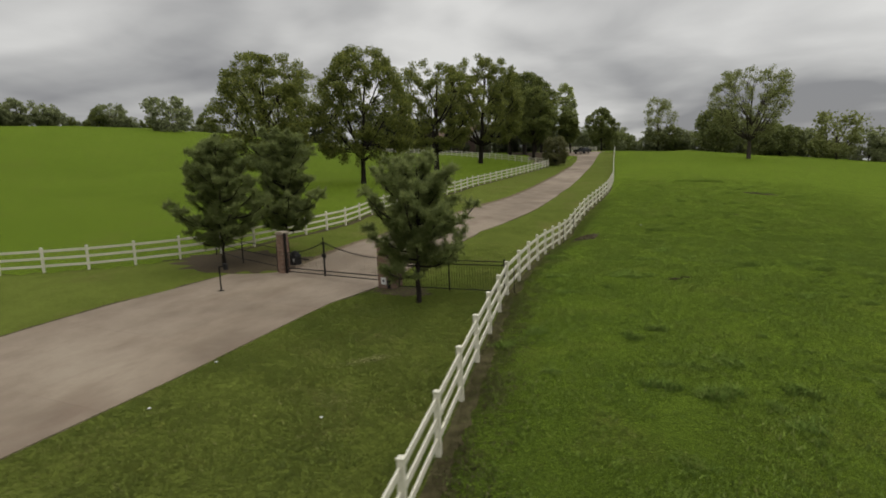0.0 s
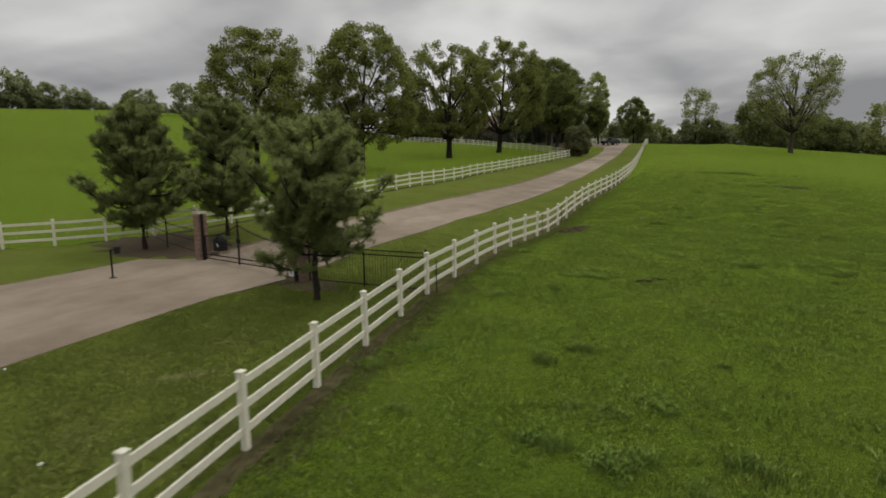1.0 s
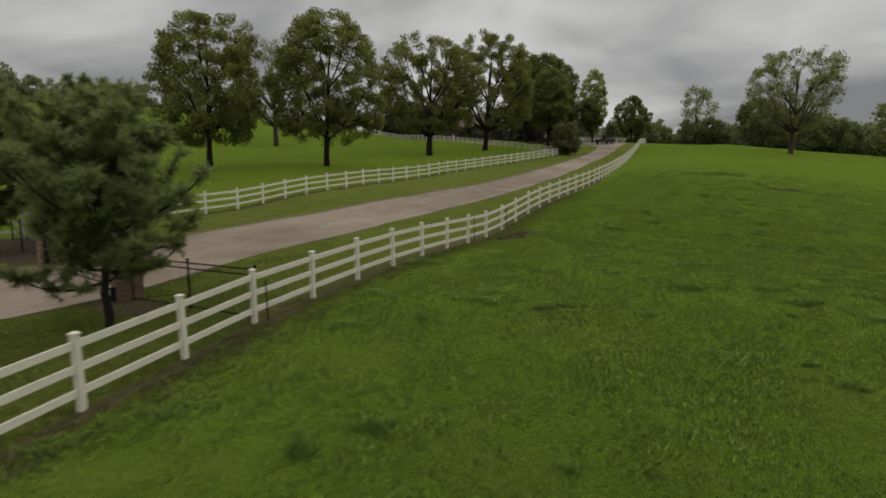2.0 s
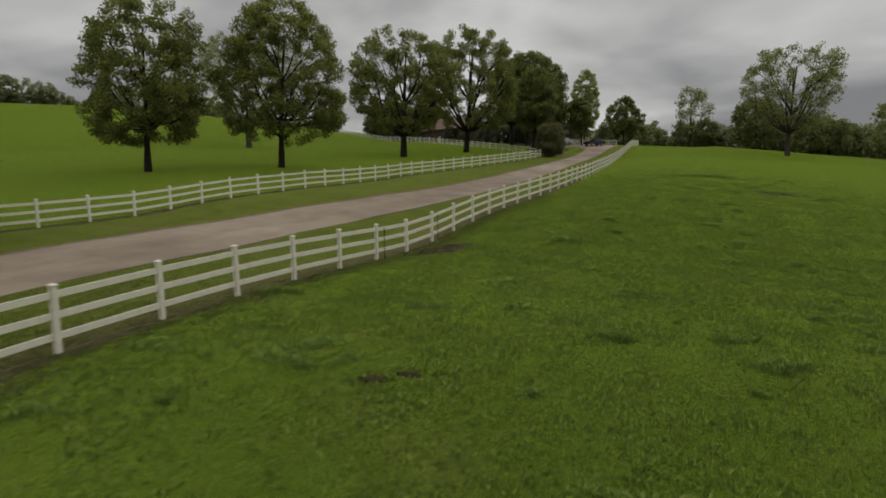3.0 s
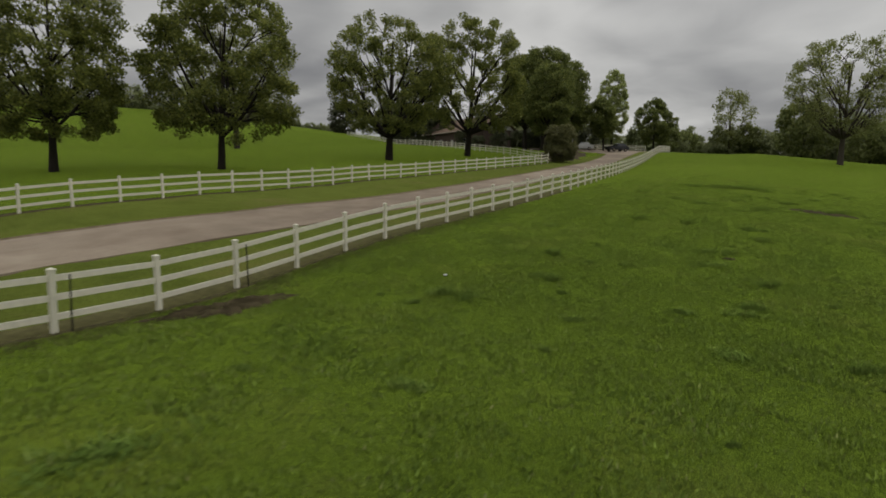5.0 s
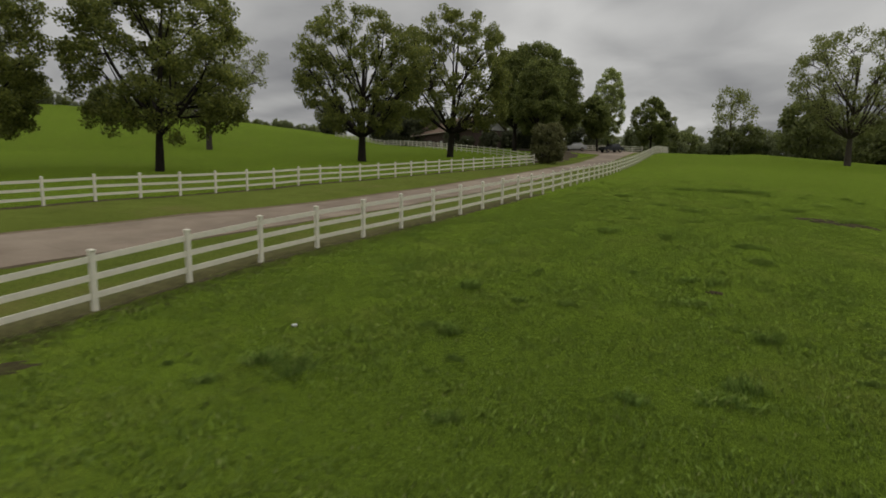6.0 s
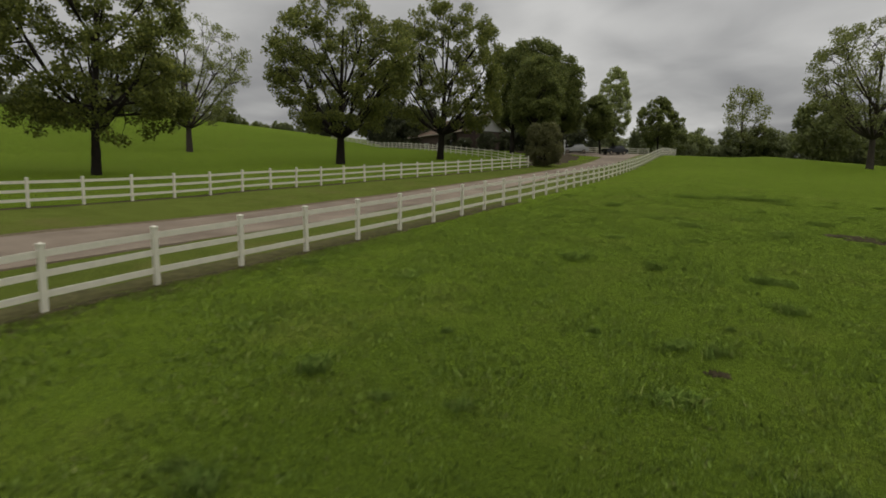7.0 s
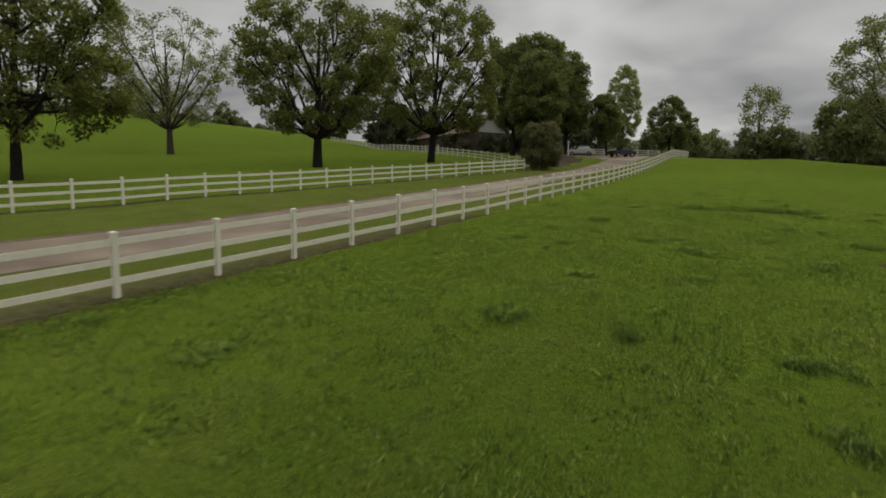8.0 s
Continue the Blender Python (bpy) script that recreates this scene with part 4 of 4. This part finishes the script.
# dark brown band following the foot of the lawn's fence
ragged_strip("soil_strip", spaced(WEST_LINE[4:], 0.4), -0.38, 0.16, THATCH_SHADE, "dark brown ground strip under the lawn's white fence", "soil", 21)
ragged_strip("grass_verge", spaced(EAST_LINE[4:13], 0.4), -0.85, -0.12, DRY_GRASS, "thin brownish grass along the fence's lawn side", "grass", 24)
ragged_strip("drive_shoulder", [(float(drive_edges(y)[0]), y) for y in np.arange(25.0, 112.0, 0.4)], -0.42, 0.03, SHOULDER, "bare tan dirt shoulder along the driveway", "soil", 22)
# soil plus the slab edge's shade, put in as one dark strip
ragged_strip("drive_shoulder", [(float(drive_edges(y)[0]), y) for y in np.arange(-4.0, 21.5, 0.4)], -0.12, 0.03, THATCH_SHADE, "dark soil and painted edge shade beside the driveway apron", "soil", 23)
draped("mulch_bed", (-21.0, 24.7, 4.6, 2.6, 0.25), MULCH, 0.03, "brown bark mulch bed around the pines", "mulch bed", seed=3)
draped("leaf_litter", (-29.5, 133.0, 4.6, 19.0, 0.30), MULCH, 0.03, "brown leaf litter and thin grass under shade trees", "leaf litter", seed=12, rough_edge=0.2)
draped("leaf_litter", (-37.5, 150.0, 6.5, 13.0, 0.45), MULCH, 0.035, "brown leaf litter beneath dark trees", "leaf litter", seed=13, rough_edge=0.2)
draped("mulch_bed", (-8.7, 21.4, 1.6, 0.8, 0.0), MULCH, 0.03, "brown mulch at the pillar's foot", "mulch bed", seed=4)
for k, spot_ in enumerate(BARE):
    draped("soil_patch", spot_, SOIL, 0.02, "bare brown soil patch below the fence" if k == 0 else "bare reddish soil patch in the pasture", "soil", seed=5 + k, rough_edge=0.5, heap=(0.16, 0.06, 0.07, 0.04, 0.03)[k])

# ---- house, cars ----
def house(x, y, turn, length, depth, eave, ridge, wall_mat, label):
    z = min(at(x + dx, y + dy) for dx in (-8, 8) for dy in (-6, 6))
    root = thing("ranch_house", (x, y, z), label, "house")
    root.rotation_euler.z = radians(turn)
    hl, hd = length / 2, depth / 2
    bm = bmesh.new()
    box(bm, length, depth, eave + 1.0, pose(0, 0, (eave - 1.0) / 2))
    part("wall", bm, wall_mat, root)
    verts, faces = [], []
    o = 0.7
    for xx in (-hl - o, hl + o):
        verts += [(xx, -hd - o, eave - 0.15), (xx, 0, ridge), (xx, hd + o, eave - 0.15), (xx, hd + o, eave - 0.35), (xx, 0, ridge - 0.22), (xx, -hd - o, eave - 0.35)]
    for k in range(6):
        faces.append((k, (k + 1) % 6, 6 + (k + 1) % 6, 6 + k))
    faces += [(5, 4, 3, 2, 1, 0), (6, 7, 8, 9, 10, 11)]
    mesh_object("roof", verts, faces, ROOF, root)
    for sx in (-hl, hl):
        vs = [(sx - 0.1, -hd, eave - 0.1), (sx - 0.1, hd, eave - 0.1), (sx - 0.1, 0, ridge - 0.3), (sx + 0.1, -hd, eave - 0.1), (sx + 0.1, hd, eave - 0.1), (sx + 0.1, 0, ridge - 0.3)]
        mesh_object("gable", vs, [(0, 1, 2), (5, 4, 3), (0, 3, 4, 1), (1, 4, 5, 2), (2, 5, 3, 0)], PALE_WALL, root)
    bm = bmesh.new()
    box(bm, length + 1.5, 0.06, 0.24, pose(0, -hd - o - 0.035, eave - 0.24), 0.01)
    part("fascia", bm, CAPSTONE, root, "pale tan fascia board")
    glass = plain_material("window_glass", (0.03, 0.035, 0.04), 0.2, 1.0, 0.1, 0.5)
    for k in range(5):
        u = -hl + length * (k + 0.5) / 5
        if k == 2:
            bm = bmesh.new()
            box(bm, 1.0, 0.08, 2.05, pose(u, -hd - 0.03, 1.05), 0.01)
            part("door", bm, PALE_WALL, root, "pale front door")
            continue
        bm = bmesh.new()
        for dx, dz, sx, sz in ((0, 0.66, 1.5, 0.10), (0, -0.66, 1.5, 0.10), (-0.7, 0, 0.10, 1.3), (0.7, 0, 0.10, 1.3), (0, 0, 0.06, 1.3)):
            box(bm, sx, 0.12, sz, pose(u + dx, -hd - 0.04, 1.6 + dz))
        win = part("window", bm, PALE_WALL, root, "pale framed window")
        bm = bmesh.new()
        box(bm, 1.3, 0.05, 1.25, pose(u, -hd - 0.02, 1.6))
        part("pane", bm, glass, win)
    return root


house(-66.0, 160.0, -22, 25, 10, 4.3, 8.0, RED_WALL, "dark brick ranch house with a brown shingled roof")


def small_house(x, y, turn, label):
    z = at(x, y)
    root = thing("distant_house", (x, y, z - 0.5), label, "house", "houses on the skyline")
    root.rotation_euler.z = radians(turn)
    bm = bmesh.new()
    box(bm, 8, 6, 3.0, pose(0, 0, 1.5))
    part("wall", bm, PALE_WALL, root)
    v = [(-4.5, -3.5, 2.9), (-4.5, 3.5, 2.9), (-4.5, 0, 4.6), (4.5, -3.5, 2.9), (4.5, 3.5, 2.9), (4.5, 0, 4.6)]
    mesh_object("roof", v, [(0, 1, 2), (5, 4, 3), (0, 3, 4, 1), (1, 4, 5, 2), (2, 5, 3, 0)], ROOF, root)
    for u in (-2.5, 0.3, 2.6):
        bm = bmesh.new()
        box(bm, 1.0, 0.1, 1.2, pose(u, -3.03, 1.6))
        part("window", bm, PLASTIC, root, "dark window")


small_house(-199.0, 107.0, 60, "small white house on the hill's skyline")
small_house(-199.0, 143.0, 60, "small white house among distant trees")


def parked_car(x, y, turn, paint, label):
    z = at(x, y)
    root = thing("parked_car", (x, y, z), label, "car", "parked cars")
    root.rotation_euler.z = radians(turn)
    prof = [(-2.4, 0.42), (-2.42, 0.85), (-2.25, 1.02), (-0.75, 1.08), (-0.2, 1.62), (1.25, 1.66), (1.75, 1.12), (2.35, 1.04), (2.42, 0.6), (2.35, 0.40)]
    verts = [(px, sy * (0.90 if pz < 1.2 else 0.74), pz) for sy in (-1, 1) for px, pz in prof]
    n = len(prof)
    faces = [tuple(range(n)), tuple(range(2 * n - 1, n - 1, -1))] + [(k, k + n, (k + 1) % n + n, (k + 1) % n) for k in range(n)]
    mesh_object("body", verts, faces, paint, root)
    glass = bpy.data.materials.get("window_glass")
    for sy in (-1, 1):
        vs = [(-0.62, sy * 0.87, 1.14), (-0.12, sy * 0.765, 1.56), (1.18, sy * 0.765, 1.58), (1.55, sy * 0.87, 1.16)]
        mesh_object("side_window", vs, [(0, 1, 2, 3)], glass, root)
    for wx in (-1.5, 1.45):
        for sy in (-1, 1):
            bm = bmesh.new()
            rod(bm, (wx, sy * 0.72, 0.34), (wx, sy * 0.94, 0.34), 0.34, 16)
            wheel = part("wheel", bm, PLASTIC, root)
            bm = bmesh.new()
            rod(bm, (wx, sy * 0.93, 0.34), (wx, sy * 0.955, 0.34), 0.19, 12)
            part("rim", bm, CAPSTONE, wheel)


BLACK_PAINT = plain_material("black_car_paint", (0.012, 0.012, 0.014), 0.1, 1.0, 0.25, 0.5)
WHITE_PAINT = plain_material("white_car_paint", (0.40, 0.40, 0.39), 0.03, 1.0, 0.3, 0.5)
parked_car(-23.4, 148.3, 55, BLACK_PAINT, "black car parked at the top of the driveway")
parked_car(-30.6, 147.6, 18, WHITE_PAINT, "white car parked under the dark trees")


def white_post(x, y):
    root = thing("lamp_post", (x, y, at(x, y)), "short white lamp post under the trees", "lamp post")
    bm = bmesh.new()
    box(bm, 0.16, 0.16, 2.4, pose(0, 0, 1.1), 0.02)
    part("post", bm, PAPER, root)
    bm = bmesh.new()
    box(bm, 0.30, 0.30, 0.36, pose(0, 0, 2.45), 0.06)
    part("lantern", bm, PAPER, root)


white_post(-31.4, 143.6)


# ---- grass ----
def grass_field(name, count, area, tall, wide, mat, label, keep_at, patchy, seed):
    """Loose blades, three to a tuft, thinning out where keep_at(x, y) falls from one to nought."""
    g = np.random.default_rng(seed)
    x0, x1, y0, y1 = area
    x, y = g.uniform(x0, x1, count), g.uniform(y0, y1, count)
    keep = g.uniform(0, 1, count) < keep_at(x, y, g)
    x, y = x[keep], y[keep]
    clump = np.array([noise.noise((a * 0.5, b * 0.5, 2.0)) + 0.8 * noise.noise((a * 1.9, b * 1.9, 5.0)) for a, b in zip(x, y)])
    keep = g.uniform(-1.1, 0.3, len(x)) < clump * patchy
    x, y, clump = x[keep], y[keep], clump[keep]
    n = len(x)
    z = surface(x, y) + 0.03
    tri = []
    # two narrow blades and one broad low leaf to a tuft
    for high, broad, lean_ in ((1.0, 1.0, 0.6), (0.85, 1.0, 0.8), (0.6, 2.3, 1.3)):
        a = g.uniform(0, 2 * np.pi, n)
        hgt = high * tall * g.uniform(0.4, 1.2, n) * (0.8 + 0.8 * np.clip(clump, -0.4, 0.9) * patchy)
        w = broad * wide * g.uniform(0.7, 1.3, n)
        lean_x, lean_y = g.normal(0, lean_, n) * hgt, g.normal(0, lean_, n) * hgt
        ox, oy = g.normal(0, 0.05, n), g.normal(0, 0.05, n)
        bx, by = x + ox, y + oy
        tri.append(np.stack([np.stack([bx - w * np.cos(a), by - w * np.sin(a), z - 0.05], 1), np.stack([bx + w * np.cos(a), by + w * np.sin(a), z - 0.05], 1), np.stack([bx + lean_x, by + lean_y, z + hgt], 1)], 1))
    v = np.concatenate(tri).reshape(-1, 3)
    m = len(v) // 3
    me = bpy.data.meshes.new(name)
    me.vertices.add(len(v))
    me.vertices.foreach_set("co", v.ravel())
    me.loops.add(len(v))
    me.loops.foreach_set("vertex_index", np.arange(len(v), dtype=np.int32))
    me.polygons.add(m)
    me.polygons.foreach_set("loop_start", np.arange(0, 3 * m, 3, dtype=np.int32))
    me.polygons.foreach_set("loop_total", np.full(m, 3, np.int32))
    me.materials.append(mat)
    me.update(calc_edges=True)
    return tagged(new(name, me), label, "grass", kind="stuff")


def fence_x(y):
    return np.interp(y, [p[1] for p in EAST_LINE], [p[0] for p in EAST_LINE])


def in_pasture(x, y, g):
    off = x - fence_x(y) - 0.10 - 0.95 * g.uniform(0, 1, len(x)) ** 1.4 * np.where(y < 26, 1.0, 0.5)
    for cx, cy, rx, ry, turn in BARE:
        u, v = (x - cx) * math.cos(turn) + (y - cy) * math.sin(turn), (y - cy) * math.cos(turn) - (x - cx) * math.sin(turn)
        off = np.where(((u / rx) ** 2 + (v / ry) ** 2 < 0.75) & (g.uniform(0, 1, len(x)) < 0.88), -1.0, off)
    return (off > 0) * np.exp(-((np.maximum(0, np.abs(x - 5) - 8) / 8) ** 2)) * (1 - ease(32, 98, y))


def on_lawn(x, y, g):
    w, e = drive_edges(y)
    return (x > e + 0.02) * (x < fence_x(y) - 0.05) * (1 - 0.85 * ease(14, 34, y))


grass_field("pasture_grass", 560000, (-5.6, 28.0, 2.0, 98.0), 0.054, 0.0105, BLADES, "lush uneven pasture grass", in_pasture, 1.0, 1)


def near_fence(x, y, g):
    off = x - fence_x(y)
    return (off > 0.05) * np.exp(-((np.maximum(0, off - 0.3) / np.where(y < 24, 0.8, 0.6)) ** 2)) * np.where(y < 26, 1.0, 0.55) * (1 - ease(45, 62, y))


DEAD_BLADES = blade_material("dead_blades", (0.066, 0.052, 0.026), (0.098, 0.080, 0.040), (0.140, 0.118, 0.060), (0.190, 0.165, 0.090))
grass_field("dead_grass", 270000, (-5.8, 4.0, 3.0, 62.0), 0.050, 0.011, DEAD_BLADES, "dead brown grass among the green by the fence", near_fence, 1.0, 3)
grass_field("lawn_grass", 130000, (-11.5, -1.0, 2.0, 34.0), 0.055, 0.009, LAWN_BLADES, "short mown lawn grass with dry straw bits", on_lawn, 0.7, 2)


def tuft_mesh(seed, r, tall, count):
    """Rank grass and clover in a loose mound: broad bent blades, three corners and a folded tip each."""
    g = np.random.default_rng(seed)
    # a few sub-clumps and loose blades between them, so that the outline is ragged
    hub_x, hub_y = g.uniform(-0.7 * r, 0.7 * r, 7), g.uniform(-0.7 * r, 0.7 * r, 7)
    pick = g.integers(0, 7, count)
    px, py = hub_x[pick] + g.normal(0, r * 0.30, count), hub_y[pick] + g.normal(0, r * 0.30, count)
    verts, faces = [], []
    for k in range(count):
        bx, by = px[k], py[k]
        h_ = tall * g.uniform(0.35, 1.1) * (0.55 + 0.45 * math.sin(2.1 * pick[k]) ** 2)
        d, w = g.uniform(0, 6.283), g.uniform(0.004, 0.009)
        lx, ly = g.normal(0, 0.6) * h_, g.normal(0, 0.6) * h_
        i = len(verts)
        verts += [(bx - w * math.cos(d), by - w * math.sin(d), 0.0), (bx + w * math.cos(d), by + w * math.sin(d), 0.0), (bx + lx * 0.5 + w * math.cos(d), by + ly * 0.5 + w * math.sin(d), h_ * 0.8), (bx + lx * 0.5 - w * math.cos(d), by + ly * 0.5 - w * math.sin(d), h_ * 0.8), (bx + lx * 1.3, by + ly * 1.3, h_)]
        faces += [(i, i + 1, i + 2, i + 3), (i + 3, i + 2, i + 4)]
    me = bpy.data.meshes.new("tuft")
    me.from_pydata(verts, [], faces)
    me.materials.append(WEED)
    me.update()
    return me


WEED = blade_material("weed_blades", (0.058, 0.098, 0.018), (0.110, 0.172, 0.032), (0.190, 0.262, 0.052), (0.235, 0.250, 0.075))
TUFTS = [tuft_mesh(60 + k, 0.40, 0.19, 420) for k in range(6)]
rnd = random.Random(9)


def weed_clump(x, y, r, k, tall=0.55):
    root = thing("weed_clump", (x, y, on(x, y)), "dark green rank grass tuft in the pasture", "weeds", "weed clumps")
    shared("tuft", TUFTS[k % 6], root, pose(0, 0, 0, 0, 0, 47.0 * k) @ Matrix.Diagonal((r / 0.4, r / 0.4 * (0.6 + 0.25 * (k % 3)), tall + 0.4 * r, 1)))
    tagged(root.children[0], kind="stuff")


for i, (x, y, r) in enumerate((
    (2.5,14.5,.45),(3.6,14.3,.5),(3.9,14.6,.4),(1.4,17.8,.4),(2.1,18.7,.3),(5.7,15.2,.35),(1.0,44.1,.45),(2.2,47.1,.35),(1.2,49.7,.35),(8.0,50.9,.4),(-0.9,72.5,.5),(1.5,78.9,.6),(3.1,80.2,.9),(4.3,82.0,1.0),(5.6,82.5,.8),(8.1,74.1,.6),(10.4,71.9,.8),(1.9,59.2,.4),(4.1,59.8,.35),(6.8,60.5,.4),(3.8,67.9,.5),(6.4,54.6,.4),(7.4,58.3,.4),(7.7,48.2,.35),(9.9,44.9,.35),(0.3,43.9,.5),(6.9,68.7,.5),(5.6,30.0,.4),(8.7,29.8,.4),(-3.6,30.1,.5)
)):
    weed_clump(x, y, r, i, 1.05)
for i in range(150):
    y = rnd.uniform(10, 88)
    weed_clump(rnd.uniform(fence_x(y) + 0.6, 16.0), y, rnd.choice((0.12, 0.18, 0.25, 0.35, 0.5)) * rnd.uniform(0.8, 1.2), i)


# ---- litter and straw ----
STRAW = blade_material("dry_straw", (0.150, 0.128, 0.056), (0.205, 0.178, 0.082), (0.260, 0.228, 0.110), (0.290, 0.250, 0.130))


def straw_patch(x, y, long_, wide, turn, count, seed):
    g = np.random.default_rng(seed)
    u, v = g.normal(0, long_ / 2.4, count), g.normal(0, wide / 2.4, count)
    px, py = x + u * math.cos(turn) - v * math.sin(turn), y + u * math.sin(turn) + v * math.cos(turn)
    z = surface(px, py) + 0.03
    d = g.uniform(0, 6.283, count)
    verts, faces = [], []
    for k in range(count):
        c, s_ = math.cos(d[k]), math.sin(d[k])
        w, l = 0.006, g.uniform(0.04, 0.10)
        i = len(verts)
        verts += [(px[k] - w * s_, py[k] + w * c, z[k]), (px[k] + w * s_, py[k] - w * c, z[k]), (px[k] + l * c, py[k] + l * s_, z[k] + g.uniform(0.0, 0.04))]
        faces.append((i, i + 1, i + 2))
    tagged(mesh_object("straw_patch", verts, faces, STRAW), "loose dry straw clippings on the lawn", "straw", kind="stuff")


straw_patch(-5.87, 13.91, 1.0, 0.28, 0.75, 700, 3)
straw_patch(-5.3, 11.4, 1.2, 0.6, 0.2, 260, 4)
straw_patch(-8.2, 18.4, 1.6, 1.0, 0.2, 420, 5)


def litter(x, y, size, seed):
    g = np.random.default_rng(seed)
    bm = bmesh.new()
    bmesh.ops.create_icosphere(bm, subdivisions=2, radius=size)
    for v in bm.verts:
        v.co *= float(g.uniform(0.7, 1.15))
        v.co.z *= 0.6
    root = thing("paper_scrap", (x, y, on(x, y) + 0.03), "crumpled white paper scrap lying in the grass", "litter", "scraps in the grass")
    part("scrap", bm, PAPER, root)


for k, (x, y, r) in enumerate(((-0.57, 45.46, 0.06), (-5.05, 10.55, 0.05), (-9.79, 9.51, 0.045), (-10.45, 12.42, 0.05))):
    litter(x, y, r, 300 + k)
